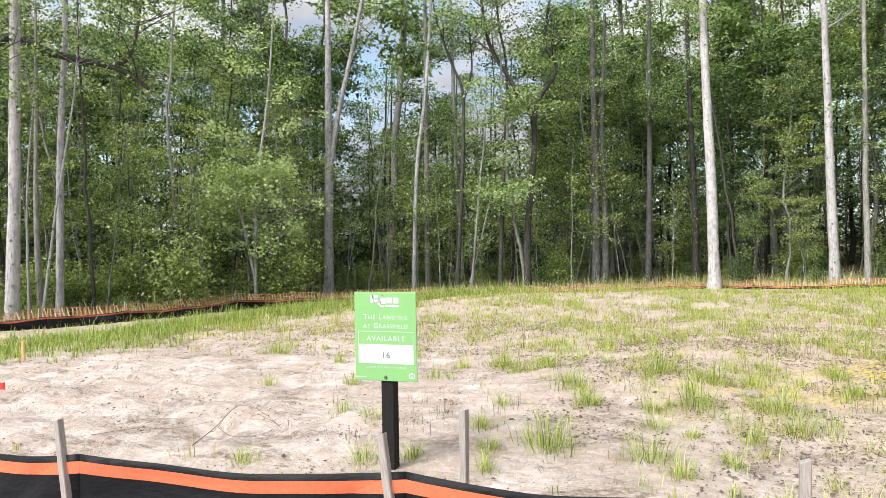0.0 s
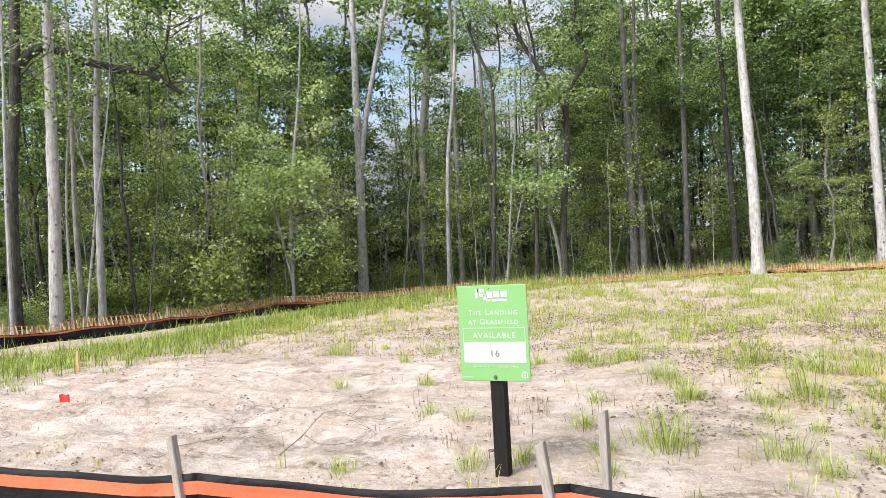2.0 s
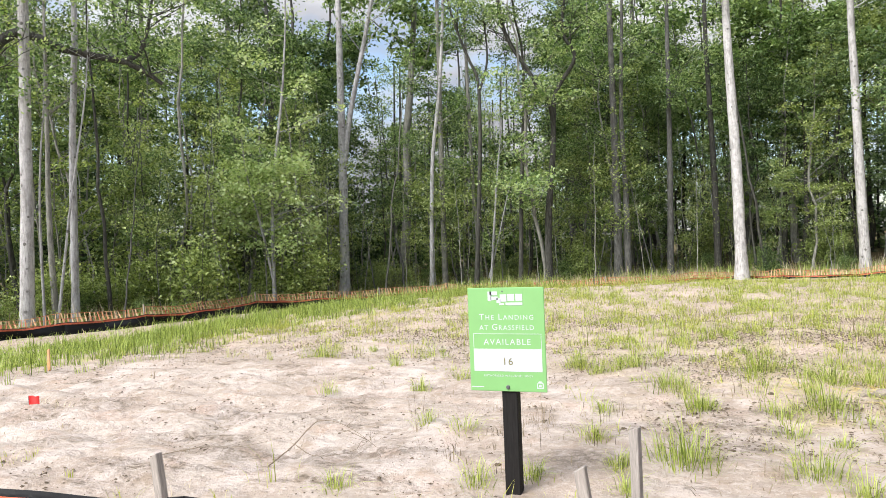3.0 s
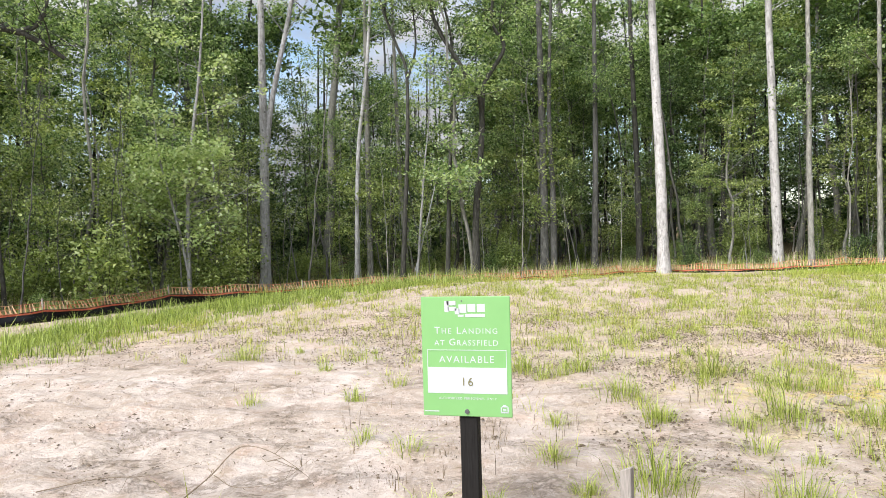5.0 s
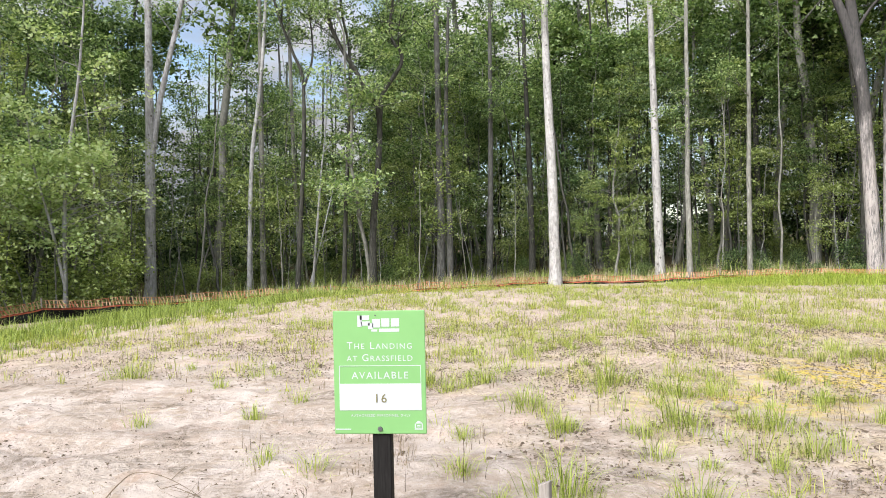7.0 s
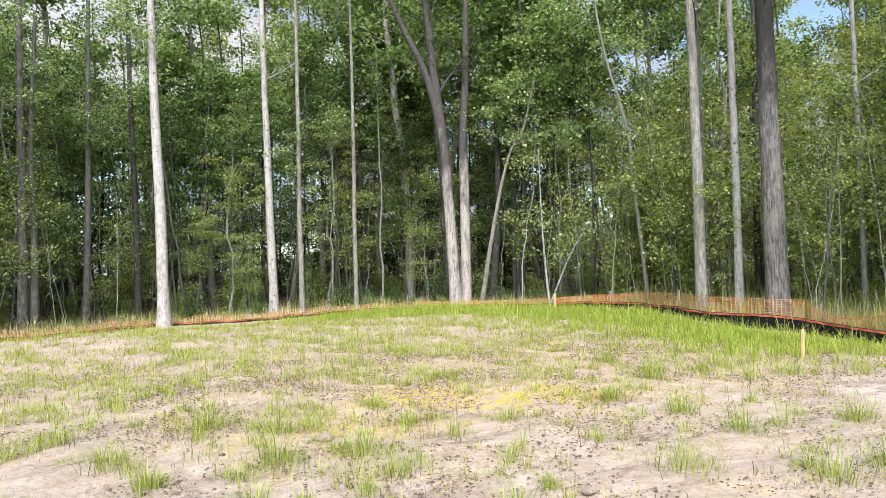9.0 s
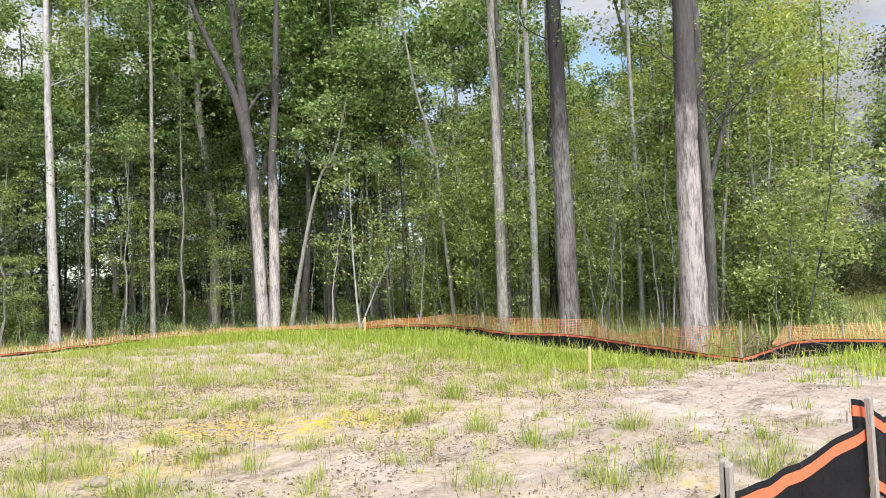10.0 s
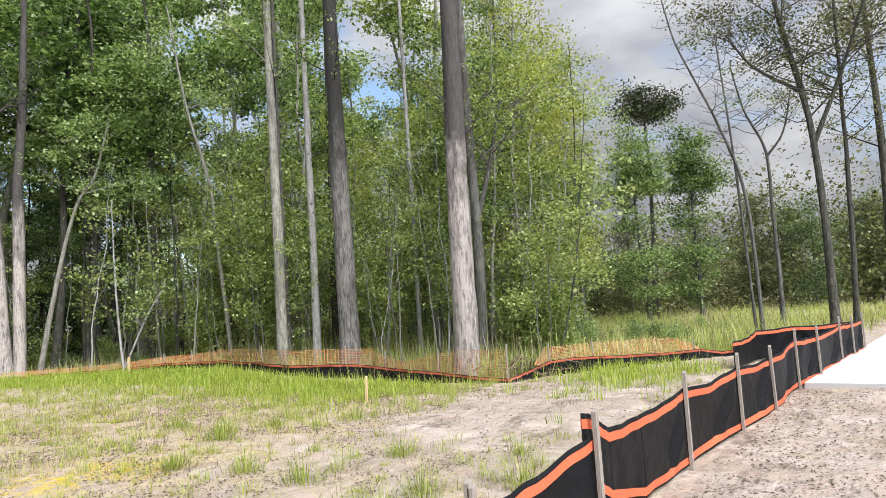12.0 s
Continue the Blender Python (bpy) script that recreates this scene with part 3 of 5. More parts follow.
    dry = scatter(9000, (-8, 16), (-1.3, 20), lambda x, y: np.clip(sparse(x, y) + 0.06, 0, 1) * np.clip(fine(x + 3, y) * 1.3, 0, 1))
    tufts("dry_grass", dry, 9, 0.09, 0.0028, 0.08, 1.0, GRASS_DRY, "dead straw-coloured grass lying between the tufts")
    rich = scatter(46000, (-16, 18), (-1, 24), lambda x, y: lush(x, y) * np.clip(fine(x, y) * 1.6 + 0.1, 0, 1))
    west = rich[rich[:, 0] < 2.0]
    west = west[fine(west[:, 0] * 1.3, west[:, 1] * 1.3) > 0.20]
    rich = rich[rich[:, 0] >= 2.0]
    verge = scatter(9000, (-20, 4), (-2, 26), lambda x, y: step(3.4, 2.2, reach(np.arctan2(x - EYE[0], y - EYE[1])) - np.hypot(x - EYE[0], y - EYE[1])))
    tufts("verge_grass", verge, 7, 0.11, 0.006, 0.08, 0.7, GRASS_BAND, "short green grass along the foot of the low fence")
    tufts("rank_grass", west, 18, 0.27, 0.0052, 0.08, 0.6, GRASS_BAND, "uneven green grass clumps along the foot of the low fence")
    twigs = scatter(17000, (-7, 14), (-1.3, 10), lambda x, y: (0.08 + 0.8 * sparse(x, y)) * np.clip(fine(x + 7, y + 5) * 2.4 - 0.8, 0, 1))
    tufts("dead_straw", twigs, 6, 0.06, 0.0026, 0.10, 2.2, STALK, "dark dead straw and twigs lying on the soil")
    tufts("lush_grass", rich, 15, 0.27, 0.006, 0.10, 0.6, GRASS_LUSH, "thick bright green grass along the foot of the fence")
    fringe = scatter(150, (-4.0, 4.5), (-1.25, 0.1), lambda x, y: 0.3 + 0 * x)
    tufts("weeds_by_fence", fringe, 14, 0.20, 0.003, 0.05, 0.6, GRASS, "scattered green weeds growing by the black fence")
    # Rank growth behind the back fence and in the open field.
    angle, out = rng.uniform(-1.1, 1.45, 5200), rng.exponential(4.5, 5200) + 0.5
    far = np.where(angle > 1.2, out * 3.2, out)
    r = reach(angle) + far
    rank = np.column_stack([EYE[0] + r * np.sin(angle), EYE[1] + r * np.cos(angle)])
    tufts("woodland_grass", rank[: 2600], 13, 0.44, 0.008, 0.22, 0.45, GRASS_DRY, "tall dry grass at the edge of the woods behind the fence")
    angle = rng.uniform(1.10, 1.95, 9000)
    r = np.maximum(reach(angle), 15.0) + 0.8 + 34 * rng.uniform(0, 1, 9000) ** 1.6
    open_field = np.column_stack([EYE[0] + r * np.sin(angle), EYE[1] + r * np.cos(angle)])
    open_field = open_field[open_field[:, 1] > -0.6 - 0.17 * open_field[:, 0] + 2.6]
    tufts("field_grass", open_field[::2], 16, 0.52, 0.008, 0.28, 0.5, GRASS_BAND, "tall green grass in the open field")
    tufts("field_grass", open_field[1::2], 6, 0.50, 0.008, 0.28, 0.6, GRASS_DRY, "tall straw-coloured grass in the open field")
    angle = rng.uniform(radians(40), radians(67), 1500)
    r = reach(angle) + 0.6 + rng.exponential(3.0, 1500)
    reeds = np.column_stack([EYE[0] + r * np.sin(angle), EYE[1] + r * np.cos(angle)])
    angle = rng.uniform(radians(40), radians(63), 620)
    r = reach(angle) + 1.5 + rng.exponential(2.2, 620)
    canes = np.column_stack([EYE[0] + r * np.sin(angle), EYE[1] + r * np.cos(angle)])
    tufts("dry_canes", canes[:230], 6, 1.0, 0.006, 0.3, 0.25, GRASS_DRY, "tall thin tan canes standing behind the net")
    tufts("green_canes", canes[380:], 8, 0.9, 0.007, 0.3, 0.35, GRASS_BAND, "tall thin green shoots standing behind the net")
    tufts("tall_reeds", reeds[:350], 8, 0.85, 0.006, 0.25, 0.22, GRASS_DRY, "tall pale dry reeds where the woods thin out")
    tufts("tall_reeds", reeds[850:], 9, 0.8, 0.008, 0.25, 0.3, GRASS_BAND, "tall green reeds where the woods thin out")
    tufts("woodland_weeds", rank[2600:], 14, 0.50, 0.009, 0.22, 0.5, GRASS_BAND, "tall green weeds at the edge of the woods behind the fence")


build_grass()


# ---- stakes and silt fences ----
def stake_mesh(height, width=0.042):
    bm = bmesh.new()
    box(bm, (width, width * 0.8, height + 0.25), (0, 0, -0.25), 0.003)
    for v in bm.verts:
        if v.co.z > height * 0.9:
            v.co.z += 0.006 * math.sin(40 * v.co.x) + 0.2 * v.co.x
    return bm


def sheet(name, a, b, low, high, sag, wave, seed, material, parent, thick, rows=7, cols=26, push=0.0):
    """A hanging strip between two ends a and b (x, y, foot, top); low and high are heights over the foot, from 0 to 1, or below the top in metres."""
    bm = bmesh.new()
    along = Vector((b[0] - a[0], b[1] - a[1]))
    sag, wave = sag * min(1.0, along.length / 1.8) ** 2, wave * min(1.0, along.length / 1.4)
    out = Vector((along.y, -along.x)).normalized()
    grid = []
    for i in range(cols + 1):
        u = i / cols
        foot, top = a[2] + (b[2] - a[2]) * u, a[3] + (b[3] - a[3]) * u
        top -= sag * 4 * u * (1 - u) + 0.02 * min(1.0, along.length) * math.sin(math.pi * u) * noise.noise(Vector((u * 3 + seed, seed, 0)))
        line = []
        for k in range(rows + 1):
            v = k / rows
            z0, z1 = (foot + low if low >= 0 else top + low), (top + high if high <= 0 else foot + high)
            z = z0 + (z1 - z0) * v
            rel = (z - foot) / max(0.1, top - foot)
            bulge = wave * (noise.noise(Vector((u * 1.9 + rel * 0.8 + seed, rel * 1.3 - u * 0.6, seed * 1.7))) * 1.5)
            bulge += 0.10 * wave * noise.noise(Vector((u * 5 + rel * 3 + seed, rel * 3.5 - u * 4, 5.0)))
            if along.length > 1.2 and top - foot > 0.45:
                # A slack fold that runs down from the far stake, and a smaller one beside it.
                bulge += math.sin(math.pi * max(0.0, min(1.0, rel))) * (0.05 * math.exp(-(((u - 0.62 - 0.38 * rel) / 0.06) ** 2)) - 0.035 * math.exp(-(((u - 0.50 - 0.42 * rel) / 0.05) ** 2)))
            bulge *= min(1.0, 5 * u, 5 * (1 - u))
            p = Vector((a[0], a[1])) + along * u + out * (bulge + push)
            line.append(bm.verts.new((p.x, p.y, z)))
        grid.append(line)
    for i in range(cols):
        for k in range(rows):
            bm.faces.new((grid[i][k], grid[i + 1][k], grid[i + 1][k + 1], grid[i][k + 1]))
    ob = part(name, bm, material, parent, smooth=rows > 2)
    solid = ob.modifiers.new("thickness", "SOLIDIFY")
    solid.thickness, solid.offset = thick, 0.0
    return ob


def silt_fence(posts, label, hem=0.035, band=0.06, low_band=True, sag=0.04, wave=0.06, stake_over=0.15, front=0.03, tape=None):
    """posts: x, y, foot, fabric top and lean of each stake, in degrees. The stakes stand on the kerb side of the fabric."""
    root = empty("silt_fence", (posts[0][0], posts[0][1], 0))
    shift = Matrix.Translation((-posts[0][0], -posts[0][1], 0))
    made = []
    for n, (a, b) in enumerate(zip(posts, posts[1:])):
        cloth = sheet("fabric_panel", a, b, 0.0, 0.0, sag, wave, n * 1.37 + 0.4, FABRIC, root, 0.004, 12)
        made.append(cloth)
        strip = sheet("orange_stripe", a, b, -hem - band, -hem, sag, wave, n * 1.37 + 0.4, tape or ORANGE, cloth, 0.010, 2)
        tagged(strip, "bright orange woven stripe")
        if low_band:
            tagged(sheet("orange_stripe", a, b, 0.02, 0.02 + band, sag, wave, n * 1.37 + 0.4, tape or ORANGE, cloth, 0.010, 2), "bright orange woven stripe")
    for cloth in made:
        cloth.matrix_basis = shift
    if stake_over:
        for x, y, foot, top, lean in posts:
            if lean is None:
                continue
            s = part("stake", stake_mesh(top + stake_over - foot), WOOD, root, "weathered grey wooden stake")
            s.matrix_basis = shift @ pose(x, y - front, foot, 0, lean, 1.2 * lean)
    return tagged(root, label, "silt fence")


KERB_FENCE = [(-4.4, -1.75, -0.12, 0.53, -2), (-2.5, -1.72, -0.12, 0.54, -3), (-0.69, -1.72, -0.12, 0.555, -9), (0.965, -1.50, -0.12, 0.54, -8), (2.585, -1.45, -0.11, 0.545, 1), (4.40, -1.59, -0.08, 0.515, 0)]
KERB_FENCE_2 = [(4.40, -1.61, -0.08, 0.515, 0), (5.00, -1.72, -0.06, 0.575, None), (5.60, -1.84, -0.04, 0.71, -1)]
KERB_FENCE_3 = [(5.50, -1.81, 0.30, 0.85, None), (5.62, -1.817, 0.32, 0.83, None), (5.76, -1.823, 0.28, 0.765, None), (5.92, -1.828, 0.20, 0.69, None), (6.60, -1.834, 0.05, 0.665, None), (7.9, -1.84, 0.0, 0.69, 0), (9.68, -1.99, 0.0, 0.69, 0), (11.1, -2.15, 0.0, 0.66, -4), (13.3, -2.21, 0.0, 0.73, -2), (14.5, -2.42, 0.0, 0.70, -3), (16.9, -2.62, 0.0, 0.73, -2), (18.1, -2.78, 0.0, 0.70, -2), (19.6, -2.93, 0.0, 0.69, -2)]
silt_fence(KERB_FENCE, "black silt fence with orange stripe along the kerb on wooden stakes", low_band=True, sag=0.05, stake_over=0.17)
silt_fence(KERB_FENCE_2, "short span of black silt fence with orange stripes", sag=0.02)
silt_fence(KERB_FENCE_3, "sagging black silt fence with orange stripes beside the new sidewalk", sag=0.03, wave=0.045)
silt_fence([(19.65, -2.90, 0.0, 0.66, 0), (18.9, -1.6, 0.0, 0.63, 0), (17.9, -1.0, 0.0, 0.62, 0), (17.3, -0.95, 0.0, 0.52, 0), (16.3, -0.80, 0.0, 0.50, 0)], "black silt fence returning behind the corner", stake_over=0.0, low_band=False)


EAST_FENCE = [(23.8, 0.15, 0.29), (26.5, 0.15, 0.29), (29.2, 0.17, 0.29), (32.0, 0.17, 0.30), (34.8, 0.18, 0.33), (37.0, 0.22, 0.40), (39.0, 0.24, 0.46), (41.3, 0.26, 0.56), (44.0, 0.28, 0.62), (46.25, 0.30, 0.67), (48.3, 0.34, 0.70), (50.5, 0.37, 0.73), (52.45, 0.35, 0.76), (53.4, 0.34, 0.60), (54.6, 0.33, 0.49), (56.0, 0.30, 0.54), (57.65, 0.26, 0.67), (59.3, 0.20, 0.68), (61.0, 0.14, 0.71), (63.05, 0.09, 0.69), (63.3, 0.08, 0), (64.6, 0.18, 0), (65.6, 0.25, 0), (65.8, 0.27, 0.30), (66.7, 0.33, 0.60), (68.4, 0.35, 0.62), (70.0, 0.32, 0.61), (71.9, 0.29, 0.61), (74.0, 0.25, 0.58), (76.3, 0.24, 0.53), (77.4, 0.24, 0.34), (77.8, 0.23, 0.25), (79.2, 0.12, 0), (80.6, 0.16, 0)]


def back_fence():
    """The fence along the woods: black fabric, an orange net that leans out over it, and stakes."""
    line = np.array(FENCE[1:], float)
    for n in range(len(line) - 1):
        a, b = line[n], line[n + 1]
        if b[0] > 12.5:
            break
        k = max(2, round(np.linalg.norm(b - a) / 2.0))
        posts = []
        for u in np.linspace(0, 1, k + 1):
            x, y = a + (b - a) * u
            g = ground_up(x, y)
            top = 0.30 + 0.05 * math.sin(1.7 * x + y)
            top *= 1 - 0.52 * float(step(-7.0, -3.5, x))
            posts.append((x, y, g - 0.04, g + top, 0))
        silt_fence(posts, "low black silt fence with faded orange stripe before the woods", 0.014, 0.04, False, 0.045, 0.10, 0.0, tape=ORANGE_FADED)
        net_span(posts, 0.27, 0.13, n)
    # The east side, station by station: bearing, top of the fabric and crest of the net over the ground.
    stations = []
    for bearing, top, crest in EAST_FENCE:
        r = float(reach(radians(bearing)))
        x, y = EYE[0] + r * math.sin(radians(bearing)), EYE[1] + r * math.cos(radians(bearing))
        g = ground_up(x, y)
        stations.append((x, y, g - 0.04, g + top, 0, crest))
    silt_fence([p[:5] for p in stations], "low black silt fence dipping to the ground at one corner", 0.014, 0.045, False, 0.02, 0.08, 0.0, tape=ORANGE_FADED)
    net_span(stations[:10], 0.4, 0.05, 30, True, (3, 5, 6, 8))
    net_span(stations[9:20], 0.4, 0.05, 31, True, (2, 4, 7, 10))
    net_span(stations[23:32], 0.4, 0.12, 32, True, (1, 3, 7))


def net_span(posts, height, lean, seed, grid=False, stakes=None):
    """A net over a fence span, as pickets or as a fine grid whose crest stands as high over the ground as the sixth number of each post."""
    root = empty("safety_net", (posts[0][0], posts[0][1], posts[0][2]))
    shift = root.matrix_basis.inverted()
    rng = random.Random(seed)
    for n, (a, b) in enumerate(zip(posts, posts[1:])):
        bm = bmesh.new()
        along = Vector((b[0] - a[0], b[1] - a[1], 0))
        length = along.length
        out = Vector((-along.y, along.x, 0)).normalized()
        if out.dot(Vector((a[0] - EYE[0], a[1] - EYE[1], 0))) < 0:
            out = -out

        def at(u, v):
            h = height * (0.85 + 0.3 * noise.noise(Vector((seed * 3 + n + u * 1.5, 2.0, 0))) - 0.22 * math.sin(math.pi * u))
            base = a[3] + (b[3] - a[3]) * u - 0.04
            if grid:
                h = a[2] + (b[2] - a[2]) * u + 0.04 + a[5] + (b[5] - a[5]) * u - base + 0.03 * noise.noise(Vector((seed * 3 + n + u * 1.5, 2.0, 0)))
            p = Vector((a[0], a[1], 0)) + along * u + out * (0.03 + lean * v + 0.05 * noise.noise(Vector((seed + u * 4, v * 2, n))))
            p.z = base + h * v
            return p

        def ribbon(p, q, w):
            d = (q - p).normalized()
            s = d.cross(out).normalized() * w
            e = out * 0.004
            corners = [bm.verts.new(c) for c in (p - s, p + s, q + s, q - s)]
            back = [bm.verts.new(c.co + e) for c in corners]
            for f in ((0, 1, 2, 3),):
                bm.faces.new([corners[i] for i in f])
                bm.faces.new([back[i] for i in reversed(f)])

        cells = max(4, round(length / (0.105 if grid else 0.10)))
        rows = 10 if grid else 2
        for i in range(cells + 1):
            u, slip = i / cells, rng.uniform(-0.02, 0.03)
            for k in range(rows):
                ribbon(at(u + slip * k / rows, k / rows), at(u + slip * (k + 1) / rows, (k + 1) / rows), 0.005 if grid else 0.015 - 0.005 * k)
        for k in range(rows + 1):
            cuts = max(3, cells // 3)
            for i in range(cuts):
                ribbon(at(i / cuts, k / rows), at((i + 1) / cuts, k / rows), 0.0042 if grid else 0.007)
        ob = tagged(part("net_panel", bm, NET_FADED if grid else NET, root), kind="stuff")
        ob.matrix_basis = shift
        if stakes and n + 1 in stakes:
            s = part("stake", stake_mesh(b[5] + 0.14, 0.035), WOOD, root, "weathered grey wooden stake")
            s.matrix_basis = shift @ pose(b[0] + 0.07 * out.x, b[1] + 0.07 * out.y, b[2], rng.uniform(-2, 2), rng.uniform(-2, 2), 0)
        if not stakes and n % 2 == 0:
            s = part("stake", stake_mesh(a[3] - a[2] + height * 0.95, 0.035), WOOD, root, "weathered grey wooden stake")
            s.matrix_basis = shift @ pose(a[0] + 0.07 * out.x, a[1] + 0.07 * out.y, a[2], rng.uniform(-4, 4), rng.uniform(-4, 4), 0)
    return tagged(root, "orange plastic safety net sagging over the fence before the woods", "safety net", "net along the woods")


back_fence()


# ---- lot sign ----
def lettering(body, size, place, parent, material, caps=True, label="", spacing=1.0):
    cu = bpy.data.curves.new("lettering", "FONT")
    cu.body, cu.size, cu.align_x, cu.extrude, cu.space_character = body, size, "CENTER", 0.0006, spacing
    cu.resolution_u = 3
    if caps:
        cu.small_caps_scale = 0.78
        for n in range(len(body)):
            cu.body_format[n].use_small_caps = True
    cu.materials.append(material)
    ob = new("lettering", cu)
    ob.parent = parent
    ob.matrix_basis = pose(*place, 90, 0, 0)
    return tagged(ob, label)


def slab(name, w, h, d, place, material, parent, bevel=0.002, label=""):
    return part(name, box(bmesh.new(), (w, d, h), place, bevel), material, parent, label)


def lot_sign():
    root = empty("lot_sign", (0.23, 0.0, ground_up(0.23, 0.05)))
    lift = 0.64 - root.location.z
    post = slab("post", 0.092, 0.60 + lift, 0.089, (0.002, 0.055, -0.15), POST_BLACK, root, 0.005, "black-stained square wooden post")
    panel = slab("panel", 0.457, 0.61, 0.010, (0, 0, lift), SIGN_GREEN, root, 0.003, "bright green printed panel")
    slab("number_field", 0.408, 0.132, 0.002, (0.002, -0.0055, lift + 0.118), SIGN_WHITE, panel, 0, "white field")
    for w, h, x, z in ((0.408, 0.003, 0, 0.337), (0.003, 0.087, -0.2025, 0.25), (0.003, 0.087, 0.2025, 0.25)):
        slab("rule", w, h, 0.002, (x + 0.002, -0.0055, lift + z), SIGN_WHITE, panel, 0, "thin white rule")
    lettering("The Landing", 0.050, (0.002, -0.0058, lift + 0.422), panel, SIGN_WHITE, True, "white lettering", 1.22)
    lettering("at Grassfield", 0.050, (0.002, -0.0058, lift + 0.362), panel, SIGN_WHITE, True, "white lettering", 1.16)
    lettering("AVAILABLE", 0.049, (0.002, -0.0058, lift + 0.275), panel, SIGN_WHITE, False, "white lettering", 1.22)
    lettering("16", 0.062, (0.002, -0.0078, lift + 0.157), panel, SIGN_GOLD, False, "ochre number", 1.15)
    lettering("AUTHORIZED PERSONNEL ONLY", 0.0165, (0.002, -0.0058, lift + 0.087), panel, SIGN_WHITE, False, "small white lettering", 1.25)
    # The builder's mark: plain white shapes.
    for w, h, x, z in ((0.022, 0.056, -0.094, 0.532), (0.046, 0.022, -0.070, 0.566), (0.044, 0.020, -0.066, 0.538), (0.024, 0.030, -0.040, 0.520), (0.040, 0.042, -0.012, 0.528), (0.040, 0.040, 0.034, 0.532), (0.040, 0.040, 0.082, 0.532), (0.100, 0.016, 0.052, 0.506), (0.030, 0.010, -0.022, 0.508)):
        slab("mark", w, h, 0.002, (x, -0.0055, lift + z), SIGN_WHITE, panel, 0, "plain white mark")
    for w, h, x, z in ((0.040, 0.006, 0.190, 0.022), (0.006, 0.026, 0.173, 0.026), (0.006, 0.026, 0.207, 0.026), (0.030, 0.006, 0.190, 0.052), (0.016, 0.006, 0.190, 0.058), (0.016, 0.004, 0.190, 0.033), (0.016, 0.004, 0.190, 0.040), (0.075, 0.005, -0.185, 0.022)):
        slab("mark", w, h, 0.002, (x, -0.0055, lift + z), SIGN_WHITE, panel, 0, "small white mark")
    bm = bmesh.new()
    bmesh.ops.create_cone(bm, cap_ends=True, segments=14, radius1=0.013, radius2=0.010, depth=0.008)
    bmesh.ops.rotate(bm, matrix=Matrix.Rotation(radians(90), 3, "X"), verts=bm.verts)
    bmesh.ops.translate(bm, vec=(-0.002, -0.009, lift + 0.025), verts=bm.verts)
    part("screw", bm, STEEL, panel, "dark round screw head")
    bm = bmesh.new()
    bmesh.ops.create_cone(bm, cap_ends=True, segments=12, radius1=0.004, radius2=0.004, depth=0.004)
    bmesh.ops.rotate(bm, matrix=Matrix.Rotation(radians(90), 3, "X"), verts=bm.verts)
    bmesh.ops.translate(bm, vec=(-0.016, -0.007, lift + 0.588), verts=bm.verts)
    part("screw", bm, STEEL, panel, "dark round screw head")
    return tagged(root, "green and white lot sign on a short black wooden post", "sign")


lot_sign()


# ---- small things on the lot ----
def lone_stake(x, y, height, material, label, width=0.04, lean=0.0, name="survey_stake"):
    ob = part(name, stake_mesh(height, width), material)
    ob.matrix_basis = pose(x, y, ground_up(x, y), lean, 0.6 * lean, 12 * lean)
    return tagged(ob, label, "stake")


lone_stake(0.99, -0.69, 0.665, WOOD, "short weathered grey stake standing in sandy soil", 0.045, -2)
lone_stake(11.05, 4.28, 0.43, WOOD_FRESH, "fresh yellow wooden survey stake standing in grass", 0.045, 1)
lone_stake(11.6, 20.6, 0.32, WOOD_FRESH, "fresh wooden survey stake before the woods", 0.05, 1)
lone_stake(-7.75, 4.05, 0.33, STAKE_ORANGE, "short faded orange survey stake standing in sand", 0.035, 2)
lone_stake(13.55, 14.6, 0.55, WOOD_FRESH, "fresh wooden survey stake in lush grass", 0.06, 1)


def red_marker():
    root = empty("marker_flag", (-5.36, 1.62, ground_up(-5.36, 1.62)), 20)
    bm = bmesh.new()
    grid = [[bm.verts.new((0.016 * i, 0.012 * math.sin(i * 0.9), 0.02 + 0.021 * k + 0.004 * math.sin(i))) for k in range(6)] for i in range(8)]
    for i in range(7):
        for k in range(5):
            bm.faces.new((grid[i][k], grid[i + 1][k], grid[i + 1][k + 1], grid[i][k + 1]))
    flag = part("flag", bm, RED, root, "crumpled red plastic flag")
    flag.modifiers.new("thickness", "SOLIDIFY").thickness = 0.002
    v, f = tube_arrays([(0, 0, -0.05), (0, 0, 0.06), (-0.002, 0, 0.13)], [0.002] * 3, 6)
    raw("wire", v, f, STEEL, root, "thin wire")
    return tagged(root, "small red marker flag lying low in pale sand", "marker flag")


red_marker()


def sidewalk():
    root = empty("pavement", (13.38, -3.05, 0.0), -5.8)
    for n in range(14):
        slab_ob = part("slab", box(bmesh.new(), (1.50, 1.55, 0.12), (0.76 + 1.512 * n, 0, -0.06), 0.012), CONCRETE, root)
        slab_ob.location.z = 0.003 * (n % 3)
    return tagged(root, "new pale concrete sidewalk with cut joints beside the black fence", "sidewalk", kind="structure")


sidewalk()


